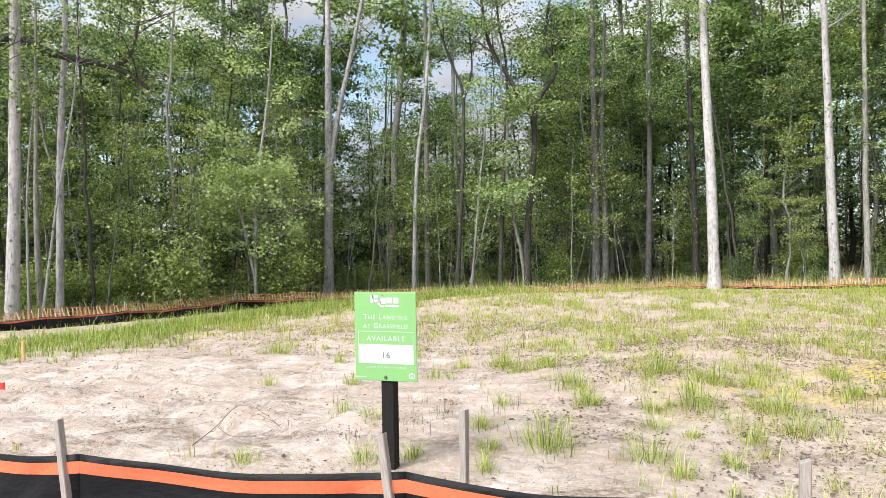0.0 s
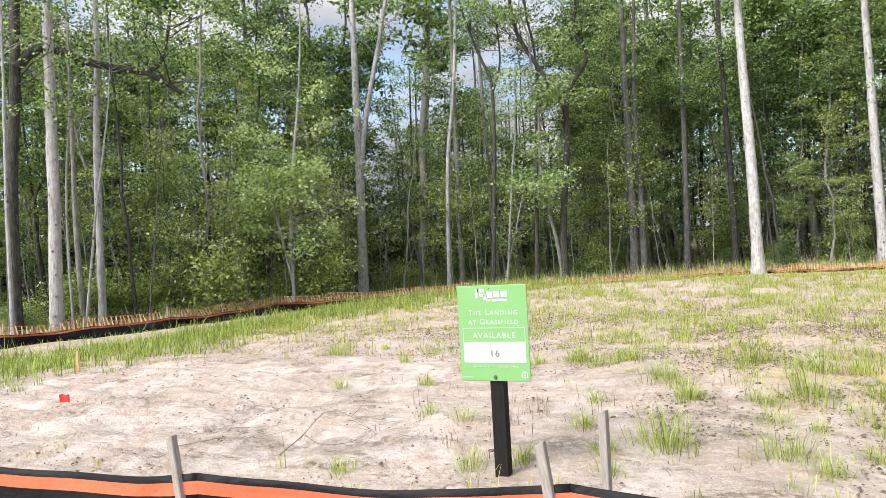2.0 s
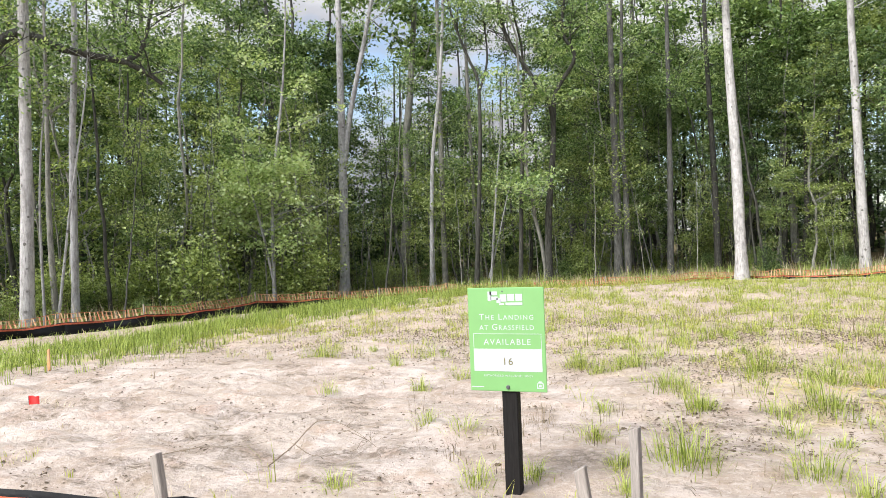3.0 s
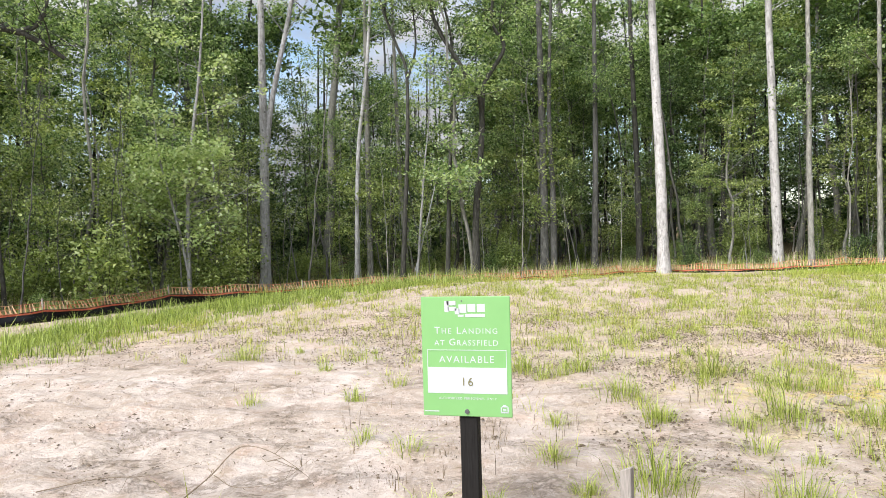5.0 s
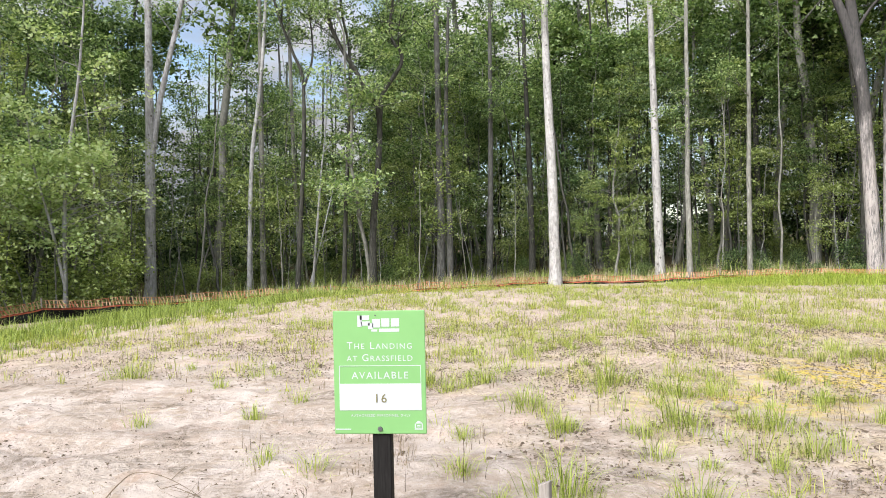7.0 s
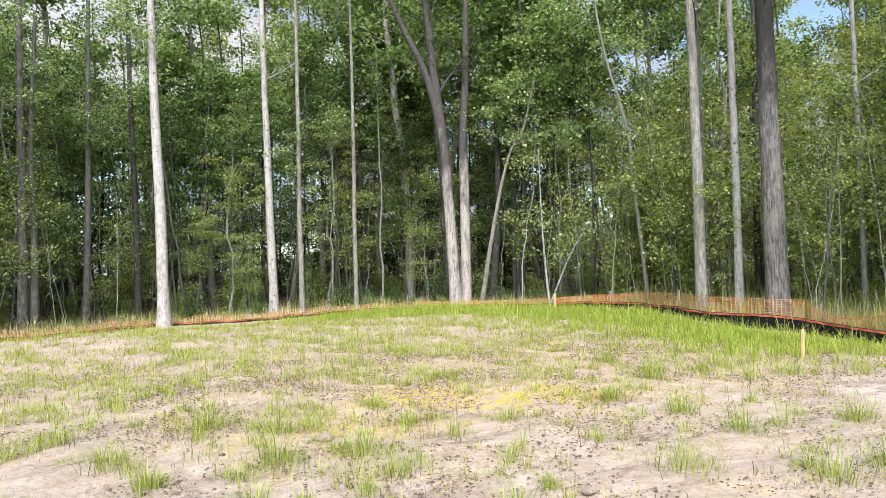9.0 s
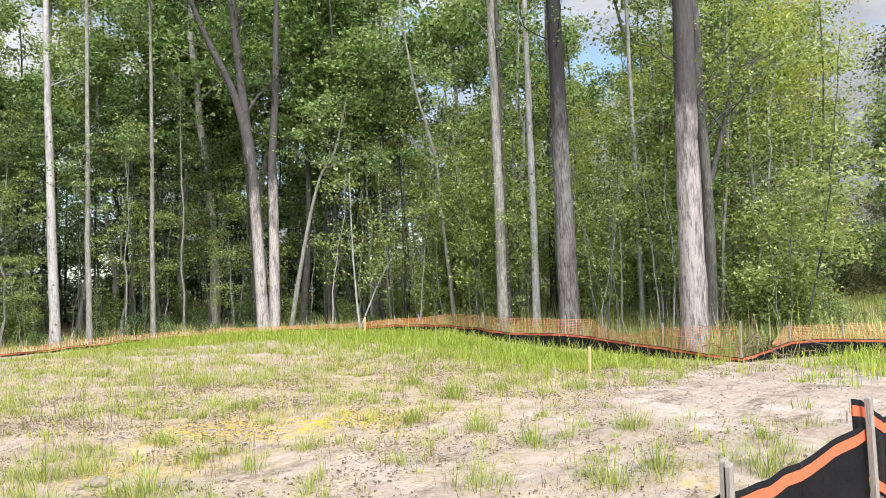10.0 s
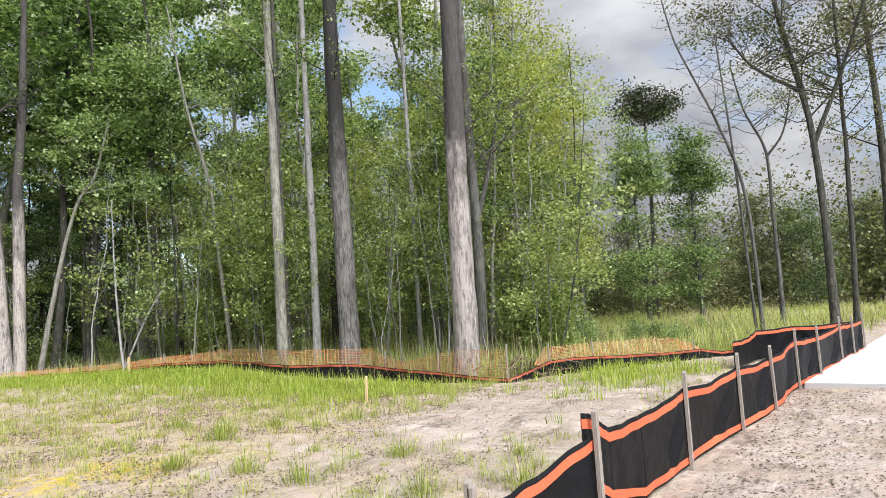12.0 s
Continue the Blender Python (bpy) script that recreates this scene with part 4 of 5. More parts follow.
def fallen_branch(points, radius, seed, label):
    """A dead branch lying on the soil, with side twigs."""
    rng = np.random.default_rng(seed)
    p = np.array([(x, y, ground_z(x, y) - 0.01 + h) for x, y, h in points])
    root = empty("fallen_branch", tuple(p[0]))
    path = smooth_path(p, 7)
    pieces = [tube_arrays(path - p[0], np.linspace(radius, radius * 0.3, len(path)), 6, 0.08, seed)]
    for _ in range(4):
        k = rng.integers(2, len(path) - 2)
        d = rng.normal(size=3) * (1, 1, 0.35)
        d /= np.linalg.norm(d)
        tip = path[k] + d * rng.uniform(0.12, 0.4)
        tip[2] = max(tip[2], ground_z(tip[0], tip[1]))
        mid = (path[k] + tip) / 2 + rng.normal(size=3) * 0.03
        raw("twig", *tube_arrays(np.array([path[k], mid, tip]) - p[0], [radius * 0.5, radius * 0.4, radius * 0.15], 5), TWIG, root, smooth=True)
    raw("branch", *joined(pieces), TWIG, root, smooth=True)
    return tagged(root, label, "branch")


fallen_branch([(-1.65, 0.35, 0.0), (-1.49, 0.44, 0.13), (-1.38, 0.47, 0.24), (-1.28, 0.47, 0.30), (-1.1, 0.40, 0.30), (-0.9, 0.30, 0.26), (-0.75, 0.25, 0.19)], 0.005, 3, "thin dead grey branch arching over pale sand")
fallen_branch([(-1.47, 0.44, 0.13), (-1.3, 0.42, 0.06), (-1.05, 0.50, 0.07), (-0.9, 0.62, 0.16)], 0.0035, 4, "thin dead twig lying on sand")
fallen_branch([(-2.6, 0.25, 0.01), (-2.3, 0.45, 0.05), (-2.05, 0.62, 0.03), (-1.8, 0.85, 0.05)], 0.004, 6, "thin dead stick lying on dark crumbly soil")


def brush_pile(x, y):
    """A heap of dead twigs."""
    rng = np.random.default_rng(17)
    root = empty("brush_pile", (x, y, ground_up(x, y)))
    twigs = []
    for _ in range(46):
        turn, size = rng.uniform(0, 6.28), rng.uniform(0.35, 0.8)
        mid = np.array([rng.normal(0, 0.35), rng.normal(0, 0.45), rng.uniform(0.05, 0.42)])
        d = np.array([math.cos(turn), math.sin(turn), rng.normal(0, 0.4)]) * size / 2
        twigs.append(tube_arrays([mid - d, mid + rng.normal(0, 0.05, 3), mid + d], [0.012, 0.010, 0.004], 5))
    v, f = joined(twigs)
    v[:, 2] = np.maximum(v[:, 2], -0.02)
    raw("twigs", v, f, TWIG, root, smooth=True)
    return tagged(root, "heap of dead grey twigs behind the low fence", "brush pile")


brush_pile(15.7, 3.5)


def clod(name, x, y, size, material, label, seed):
    bm = bmesh.new()
    bmesh.ops.create_icosphere(bm, subdivisions=2, radius=size)
    for v in bm.verts:
        v.co *= 1 + 0.45 * noise.noise(v.co * (1.3 / size) + Vector((seed, seed, 0)))
        v.co.z *= 0.6
    ob = part(name, bm, material)
    ob.matrix_basis = pose(x, y, ground_up(x, y) + size * 0.2, 0, 0, seed * 40)
    return tagged(ob, label, "stone" if name == "stone" else "soil clod")


for n, (x, y, s) in enumerate(((-0.95, -0.3, 0.035), (0.0, 0.55, 0.022), (0.75, 1.5, 0.025), (1.5, 1.1, 0.022), (2.6, 1.5, 0.03), (1.9, 2.6, 0.03))):
    clod("soil_clod", x, y, s, CLOD, "dry brown clod of earth on pale sand", n + 1.5)
for n, (x, y, s) in enumerate(((2.78, 2.75, 0.085), (2.62, 2.72, 0.04), (4.0, 0.6, 0.05))):
    clod("stone", x, y, s, STONE, "pale rounded stone lying on sandy soil", n + 7.5)


def litter():
    """Crumbs of soil and bits of straw over the lot, and gravel by the kerb."""
    rng = np.random.default_rng(21)

    def crumbs(name, spots, size, material, label, category):
        n = len(spots)
        s = size * np.clip(rng.lognormal(-0.25, 0.55, n), 0.2, 2.0)
        base = np.array([(1, 0, 0), (-0.5, 0.87, 0), (-0.5, -0.87, 0), (0.2, 0.1, 0.5)])
        turn = rng.uniform(0, 6.28, n)
        c, q = np.cos(turn), np.sin(turn)
        v = base[None] * (s[:, None, None] * rng.uniform(0.6, 1.4, (n, 4, 3)))
        v = np.stack([v[..., 0] * c[:, None] - v[..., 1] * q[:, None], v[..., 0] * q[:, None] + v[..., 1] * c[:, None], v[..., 2]], -1)
        v += np.column_stack([spots, ground_z(spots[:, 0], spots[:, 1]) - 0.012])[:, None]
        k = 4 * np.arange(n)[:, None]
        f = np.concatenate([k + [0, 1, 3], k + [1, 2, 3], k + [2, 0, 3]])
        tagged(raw(name, v.reshape(-1, 3), f, material), label, category, kind="stuff")

    a = np.column_stack([rng.uniform(-8, 14, 150000), rng.uniform(-1.4, 9, 150000)])
    keep = (np.array([noise.noise(Vector((x * 0.9, y * 0.9, 8.0))) for x, y in a]) > -0.1) & (rng.uniform(size=len(a)) < 0.14 + 0.75 * sparse(a[:, 0], a[:, 1]) + 0.5 * crusts(a[:, 0], a[:, 1]))
    crumbs("soil_crumbs", a[keep], 0.011, CLOD, "small dark crumbs of soil strewn over sand", "soil")
    verge = np.column_stack([rng.uniform(3.5, 17, 14000), rng.uniform(-5.5, -2.1, 14000)])
    crumbs("verge_litter", verge, 0.011, CLOD, "small brown crumbs and bark bits on the verge", "soil")
    b = np.column_stack([rng.uniform(2.6, 9, 1200), rng.uniform(-3.2, -2.0, 1200)])
    b = np.vstack([b, np.column_stack([rng.uniform(5, 16, 2500), rng.uniform(-5, -2.3, 2500)]), np.column_stack([rng.normal(3.2, 0.5, 1400), rng.normal(-0.95, 0.25, 1400)])])
    crumbs("gravel", b, 0.014, STONE, "loose grey gravel and crumbs beside the kerb", "gravel")


litter()


# ---- trees ----
def limb_paths(path, radii, rng, count, start, length, rise, bend=0.25):
    """Side limbs that leave a stem and curve upwards: a list of (path, radii)."""
    out = []
    for _ in range(count):
        along = rng.uniform(start, 0.97) * (len(path) - 1)
        k = int(along)
        root_at = path[k] + (path[k + 1] - path[k]) * (along - k)
        turn, size = rng.uniform(0, 2 * math.pi), length * rng.uniform(0.5, 1.15) * (1.15 - 0.6 * k / len(path))
        d = np.array([math.cos(turn), math.sin(turn), rise * rng.uniform(0.4, 1.6)])
        d /= np.linalg.norm(d)
        p = [root_at]
        for n in range(5):
            d = d + rng.normal(size=3) * bend * 0.5 + np.array([0, 0, 0.06])
            d /= np.linalg.norm(d)
            p.append(p[-1] + d * size / 5)
        r = min(radii[k] * 0.55, 0.012 + size * 0.013)
        out.append((np.array(p), np.linspace(r, r * 0.25, 6)))
    return out


def tree_parts(root, stems, bark, rng, limbs=0, start=0.4, length=1.5, rise=0.5, leaves=0, leaf=None, size=0.12, spread=0.35, sides=8, seed=0, kite=False, per=26, flat=0.55):
    """Trunk, limbs and crown under root. stems: lists of (path, radii) in the tree's own space."""
    trunk = joined([tube_arrays(p, r, sides, 0.035, seed + n) for n, (p, r) in enumerate(stems)])
    ends, boughs = [], []
    for p, r in stems:
        for q, s in limb_paths(p, r, rng, limbs, start, length, rise):
            boughs.append((q, s))
            ends.extend(q[2:])
            for w, z in limb_paths(q, s * 1.6, rng, 2, 0.3, length * 0.5, 0.4):
                boughs.append((w, z))
                ends.extend(w[2:])
    raw("trunk", *joined([trunk] + [tube_arrays(q[[0, 2, 5]], s[[0, 2, 5]] * 0.8, 3) for q, s in boughs]), bark, root, smooth=True)
    if leaves and ends:
        ends = np.array(ends)
        picked = ends[rng.integers(0, len(ends), max(1, round(1.2 * leaves / per)))]
        raw("crown", *leaf_arrays(picked + rng.normal(size=picked.shape) * 0.15, per, 0.84 * spread, size, rng, flat=0.82 * flat, kite=kite), leaf, root)


def bent_stem(height, radius, rng, bend=0.25, steps=14, flare=1.35):
    z = np.linspace(-0.15, height, steps)
    sway = np.cumsum(rng.normal(size=(steps, 2)), axis=0) * bend * height / steps / 4
    sway -= sway[0]
    r = radius * np.linspace(1, 0.25, steps)
    r[0] *= flare
    r[1] *= 1 + (flare - 1) * 0.3
    return np.column_stack([sway, z]), r


def make_kind(name, seed, height, radius, bark, label, group, **more):
    rng = np.random.default_rng(seed)
    root = empty(name)
    stem = bent_stem(height, radius, rng, more.pop("bend", 0.25))
    tree_parts(root, [stem], bark, rng, seed=seed, **more)
    return tagged(root, label, "tree", group)


CLEAR = []


def placed_tree(points, width, bark, label, more_stems=(), top=19.0, leaf=LEAF, leaves=2400, limbs=9, start=0.55, seed=0, length=2.6, name="tree", taper=0.3, size=0.10, rise=0.5, spread=0.3, per=36, flat=0.38, deeper=1.0):
    """A tree whose stem runs through the given world points, from foot upwards, and on to its top; deeper moves it out along its bearing and sizes it to suit."""
    hub = (1.3, -3.95, 1.55)
    out = lambda q: tuple(h + (c - h) * deeper for h, c in zip(hub, q))
    points, width, top = [out(q) for q in points], width * deeper, top * deeper if top else top
    more_stems = [([out(q) for q in pts], w * deeper) for pts, w in more_stems]
    rng = np.random.default_rng(100 + seed)
    p = [Vector(q) for q in points]
    foot = Vector((p[0].x, p[0].y, ground_up(p[0].x, p[0].y) - 0.15))
    p[0] = foot
    CLEAR.append((math.atan2(foot.x - EYE[0], foot.y - EYE[1]), math.hypot(foot.x - EYE[0], foot.y - EYE[1])))
    root = empty(name, tuple(foot))
    if top:
        lean = (p[-1] - p[-2]).normalized()
        p.append(p[-1] + Vector((lean.x * 0.5, lean.y * 0.5, lean.z)) * max(1.0, top - p[-1].z))
    path = smooth_path([tuple(q - foot) for q in p], 7)
    path[1:-1, :2] += np.cumsum(rng.normal(size=(len(path) - 2, 2)), axis=0) * 0.006
    z = path[:, 2] / max(path[-1, 2], 1)
    radii = width / 2 * (1 - (1 - taper) * z)
    radii[0] *= 1.35
    radii[1] *= 1.06
    stems = [(path, radii)]
    for pts, w in more_stems:
        CLEAR.append((math.atan2(pts[-1][0] - EYE[0], pts[-1][1] - EYE[1]), math.hypot(pts[-1][0] - EYE[0], pts[-1][1] - EYE[1])))
        q = smooth_path([tuple(Vector(a) - foot) for a in pts], 6)
        stems.append((q, np.linspace(w / 2, w / 5, len(q))))
    tree_parts(root, stems, bark, rng, limbs, start, length, rise, leaves, leaf, size, spread, 10, seed, True, per, flat)
    return tagged(root, label, "tree")


def front_trees():
    T = placed_tree
    T([(-14.21, 9.32, 0), (-14.14, 9.41, 3.97), (-14.08, 9.47, 8.07)], 0.34, BARK_WHITE, "tall straight tree with smooth pale pinkish bark behind the fence", seed=1, start=0.75, leaves=1000)
    T([(-14.25, 10.82, 0), (-14.20, 10.88, 4.09), (-14.07, 11.01, 8.35)], 0.22, BARK_PALE, "slender tall tree with pale bark behind the fence", seed=2, start=0.75, leaves=700)
    T([(-14.43, 8.25, 0), (-14.39, 8.30, 3.21), (-14.33, 8.37, 6.68)], 0.12, BARK_PALE, "thin wavy pale-stemmed young tree", seed=3, top=10, leaves=900)
    T([(-14.63, 10.58, 0), (-14.69, 10.51, 2.55), (-14.67, 10.53, 5.82)], 0.18, BARK_GREY, "grey slender tree with a broken top", seed=4, top=9, leaves=600)
    T([(-14.33, 9.93, 0), (-14.37, 9.93, 2.85), (-14.24, 10.11, 5.53)], 0.08, BARK_PALE, "very thin pale sapling beside larger trunks", seed=5, top=8, leaves=500)
    T([(-14.27, 10.22, 0), (-13.91, 10.49, 2.85), (-13.55, 10.76, 5.72)], 0.08, BARK_PALE, "very thin leaning pale sapling", seed=6, top=8, leaves=500)
    T([(-11.56, 16.33, 0), (-11.54, 16.35, 2.14), (-11.43, 16.40, 3.96), (-11.11, 16.62, 6.94)], 0.15, BARK_PALE, "bent pale-stemmed young tree with bright leaves low down", [([(-11.56, 16.33, 0.41), (-11.77, 16.08, 2.14), (-12.14, 15.90, 3.96), (-12.23, 15.81, 5.14)], 0.10)], top=10, seed=7, leaves=3600, limbs=12, start=0.22, leaf=LEAF_SUNLIT, size=0.12, length=2.2, rise=0.25, spread=0.24, per=34, flat=0.6)
    T([(-12.0, 16.6, 0), (-11.95, 16.5, 1.6), (-11.9, 16.3, 3.1)], 0.06, BARK_GREY, "small young tree with bright broad leaves before the woods", top=4.6, seed=47, leaves=4200, limbs=15, start=0.16, leaf=LEAF_SUNLIT, size=0.12, length=2.0, rise=0.2, spread=0.24, per=34, flat=0.6)
    T([(-9.88, 18.15, 0), (-9.82, 18.18, 4.48), (-9.77, 18.21, 9.84)], 0.36, BARK_PALE, "grey forked tree with two rising stems behind the fence", [([(-9.80, 18.18, 3.79), (-9.69, 18.23, 4.71), (-9.47, 18.36, 6.26), (-8.82, 18.66, 9.42), (-8.34, 18.89, 12.05)], 0.25)], seed=8, deeper=1.22, start=0.62, leaves=2000, taper=0.12)
    T([(-7.53, 20.50, 0), (-7.36, 20.57, 4.25), (-6.88, 20.74, 8.84)], 0.17, BARK_PALE, "slim tree with pale patchy bark", seed=9, deeper=1.17, start=0.45)
    T([(-7.22, 21.20, 0), (-7.23, 21.20, 2.57), (-7.19, 21.21, 6.42)], 0.23, BARK_GREY, "slim grey tree beside a paler one", seed=10, deeper=1.2, start=0.5)
    T([(-6.04, 22.00, 0), (-6.14, 21.97, 2.07), (-6.22, 21.95, 4.69)], 0.19, BARK_GREY, "slim grey tree at the edge of the woods", seed=11, deeper=1.2, start=0.5, top=16)
    T([(-5.49, 21.22, 0), (-5.18, 21.31, 3.07), (-4.92, 21.38, 5.56)], 0.10, BARK_PALE, "thin pale double-stemmed sapling", [([(-5.55, 21.26, 0.15), (-5.18, 21.41, 1.60), (-4.59, 21.56, 4.08)], 0.07)], top=8, seed=12, deeper=1.17, leaves=700, start=0.3, length=1.2, size=0.11)
    T([(-1.40, 26.97, 0), (-1.39, 26.97, 4.71), (-1.41, 26.97, 10.02)], 0.38, BARK_BROWN, "brown tree with two stems close together", [([(-1.00, 27.00, 0), (-0.99, 27.01, 3.47), (-1.07, 27.00, 6.61), (-0.88, 27.10, 11.52)], 0.30)], seed=13, start=0.5)
    T([(0.67, 29.11, 0), (0.80, 29.11, 4.20), (0.88, 29.11, 9.20)], 0.30, BARK_BROWN, "straight brown tree deeper in the woods", seed=14)
    T([(3.34, 25.58, 0), (3.26, 25.59, 4.81), (3.11, 25.60, 9.84)], 0.47, BARK_WHITE, "tall straight tree with white bark and dark knots", seed=15, start=0.62, leaves=2000)
    T([(7.85, 26.96, 0), (7.71, 26.99, 4.93), (7.60, 27.02, 10.10)], 0.40, BARK_WHITE, "tall straight tree with pale greyish bark and dark knots", seed=16, start=0.62, leaves=2000)
    T([(2.77, 31.61, 0), (2.74, 31.62, 4.23), (2.59, 31.62, 10.58)], 0.34, BARK_DARK, "dark straight tree deep in the woods", seed=17)
    T([(13.79, 21.61, 0), (13.56, 21.72, 5.28), (13.49, 21.76, 6.62), (13.25, 21.87, 9.08), (12.97, 22.00, 12.45)], 0.46, BARK_FLAKY, "twin-stemmed tree with flaking bark and dark rising forks", [([(14.15, 21.42, 0), (14.18, 21.40, 5.27), (14.17, 21.41, 6.61), (14.32, 21.32, 9.31), (14.40, 21.28, 12.49), (14.50, 21.19, 16.32)], 0.42), ([(13.51, 21.74, 6.33), (12.98, 21.99, 9.08), (11.91, 22.48, 11.73), (11.10, 22.84, 14.12)], 0.36), ([(13.31, 21.85, 8.41), (13.84, 21.58, 9.29), (14.23, 21.36, 9.40)], 0.12)], seed=18, start=0.5, leaves=3000, leaf=LEAF_SHADED, taper=0.45)
    T([(16.05, 11.14, 0), (16.04, 11.14, 4.58), (16.02, 11.16, 9.21)], 0.34, BARK_GREY, "grey straight tree close behind the orange net", seed=19, leaves=700, limbs=6, start=0.55)
    T([(16.59, 11.42, 0), (16.57, 11.43, 4.65), (16.57, 11.43, 8.89)], 0.17, BARK_BROWN, "thin brown tree behind a grey trunk", seed=20, leaves=700, limbs=6)
    T([(16.58, 10.35, 0), (16.58, 10.34, 4.82), (16.58, 10.35, 9.04)], 0.24, BARK_PALE, "slender straight tree with pale grey bark", seed=21, leaves=700, limbs=6, start=0.6)
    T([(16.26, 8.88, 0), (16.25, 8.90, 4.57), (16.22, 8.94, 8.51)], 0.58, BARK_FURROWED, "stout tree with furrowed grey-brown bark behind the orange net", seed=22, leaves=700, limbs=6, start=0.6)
    T([(20.19, 12.76, 0), (20.23, 12.71, 5.07), (20.29, 12.65, 8.95)], 0.24, BARK_DARK, "dark tree behind a stout trunk", seed=23, leaves=700, limbs=6)
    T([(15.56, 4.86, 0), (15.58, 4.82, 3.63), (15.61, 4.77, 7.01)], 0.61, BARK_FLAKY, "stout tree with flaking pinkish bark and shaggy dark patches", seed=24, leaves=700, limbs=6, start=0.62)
    T([(17.30, 5.39, 0), (17.31, 5.35, 3.82), (17.29, 5.41, 7.01)], 0.30, BARK_BROWN, "brown tree close behind a stout flaking trunk", [([(17.31, 5.37, 3.49), (17.64, 5.01, 5.19), (17.92, 4.73, 6.89)], 0.16)], seed=25, start=0.4, leaves=2200, size=0.095, leaf=LEAF_LIGHT)
    T([(17.16, 14.47, 0), (17.05, 14.55, 1.6), (16.88, 14.72, 4.19), (16.75, 14.8, 6.0), (16.26, 15.24, 8.47)], 0.16, BARK_GREY, "wavy thin grey young tree", seed=26, top=12, start=0.35)
    T([(14.66, 16.44, 0), (14.54, 16.53, 2.01), (14.50, 16.55, 3.73)], 0.09, BARK_PALE, "pale forked sapling before the dark woods", [([(14.67, 16.44, 0.3), (15.19, 16.07, 1.79), (15.67, 15.71, 2.82)], 0.07)], top=5.5, seed=27, leaves=420, limbs=6, length=0.9, size=0.10, start=0.3)
    T([(19.45, 8.76, 0), (19.46, 8.74, 4.44), (19.46, 8.74, 8.06)], 0.17, BARK_PALE, "slim pale grey tree among bushes", seed=28, start=0.35, leaf=LEAF_LIGHT, leaves=1800, size=0.095)
    T([(19.67, 6.41, 0), (19.75, 6.26, 2.63), (19.86, 6.04, 5.26)], 0.13, BARK_GREY, "thin grey young tree among bushes", seed=29, top=10, start=0.2, leaf=LEAF, leaves=3400, size=0.09, limbs=16)
    T([(8.71, 25.67, 0), (8.69, 25.67, 3.51), (8.69, 25.68, 6.22)], 0.24, BARK_GREY, "grey tree standing in tall dry grass", seed=30)
    T([(10.84, 25.02, 0), (10.83, 25.03, 3.95), (10.83, 25.03, 7.42)], 0.21, BARK_GREY, "slim grey tree standing in tall grass", seed=31)
    # Olive leaf on the dark field trees includes their backlit look against sky.
    T([(25.22, -2.13, 0), (25.21, -2.03, 5.8), (25.16, -1.37, 10.37)], 0.27, BARK_DARK, "dark leaning tree at the edge of an open field", [([(25.2, -2.0, 5.6), (25.2, -2.9, 7.6), (25.1, -3.7, 9.6)], 0.16), ([(25.2, -1.8, 7.4), (25.1, -0.6, 8.4), (25.1, 0.1, 9.6)], 0.12)], seed=32, start=0.36, leaves=9000, limbs=28, leaf=LEAF_OLIVE, top=15, size=0.085, spread=0.42, length=3.0)
    T([(26.24, -2.60, 0), (26.25, -2.79, 4.08), (26.25, -2.91, 8.13)], 0.18, BARK_DARK, "thin dark tree in an open field", seed=33, leaves=4200, leaf=LEAF_OLIVE, limbs=20, start=0.45, top=13, size=0.08, spread=0.4)
    T([(22.05, -0.58, 0), (22.03, -0.46, 3.99), (21.9, 0.1, 6.2), (21.77, 0.96, 8.55)], 0.12, BARK_BROWN, "thin bare young tree leaning over a field", [([(22.03, -0.42, 0.2), (22.01, -0.27, 5.11), (21.97, -0.08, 8.67)], 0.09)], seed=34, top=10.5, leaves=120, limbs=24, length=1.6, start=0.42, size=0.09, rise=0.12)
    T([(29.07, -0.28, 0), (29.07, -0.29, 4.0), (29.07, -0.29, 6.34), (29.04, 0.3, 8.0)], 0.18, BARK_BROWN, "bare forked tree in an open field", [([(29.07, -0.29, 6.2), (29.0, -0.9, 7.0), (29.0, -1.3, 8.6)], 0.10)], seed=35, top=10, leaves=420, start=0.55, limbs=16, size=0.09)
    T([(29.26, -3.61, 0), (29.25, -3.82, 5.18), (29.25, -3.77, 11.08)], 0.33, BARK_DARK, "dark tall tree at the edge of an open field", seed=36, start=0.36, leaves=8000, limbs=26, leaf=LEAF_OLIVE, top=15, size=0.085, spread=0.42, length=3.2)
    T([(41.73, 7.69, 0), (41.82, 7.39, 7.5), (41.82, 7.40, 10.6)], 0.36, BARK_BROWN, "far pine with a flat dark crown above the woods", seed=37, top=11.6, leaf=NEEDLE, leaves=5200, limbs=13, start=0.79, length=3.1, size=0.15, rise=0.32, spread=0.46, per=60, flat=0.6)
    T([(20.2, 7.2, 0), (20.2, 7.2, 4.0), (20.4, 7.3, 8.0)], 0.15, BARK_GREY, "slim tree with yellow-green leaves at the thin end of the woods", seed=43, top=15, start=0.22, limbs=26, leaf=LEAF, leaves=7000, size=0.09)
    T([(22.6, 7.4, 0), (22.5, 7.3, 4.0), (22.7, 7.2, 7.5)], 0.14, BARK_BROWN, "slim tree with fresh leaves beside the open field", seed=44, top=14, start=0.25, limbs=26, leaf=LEAF, leaves=7000, size=0.09)
    T([(24.8, 7.0, 0), (24.9, 7.0, 3.5), (24.8, 7.2, 6.5)], 0.12, BARK_GREY, "small leafy tree beside the open field", seed=45, top=11.5, start=0.25, limbs=24, leaf=LEAF, leaves=5000, size=0.085)
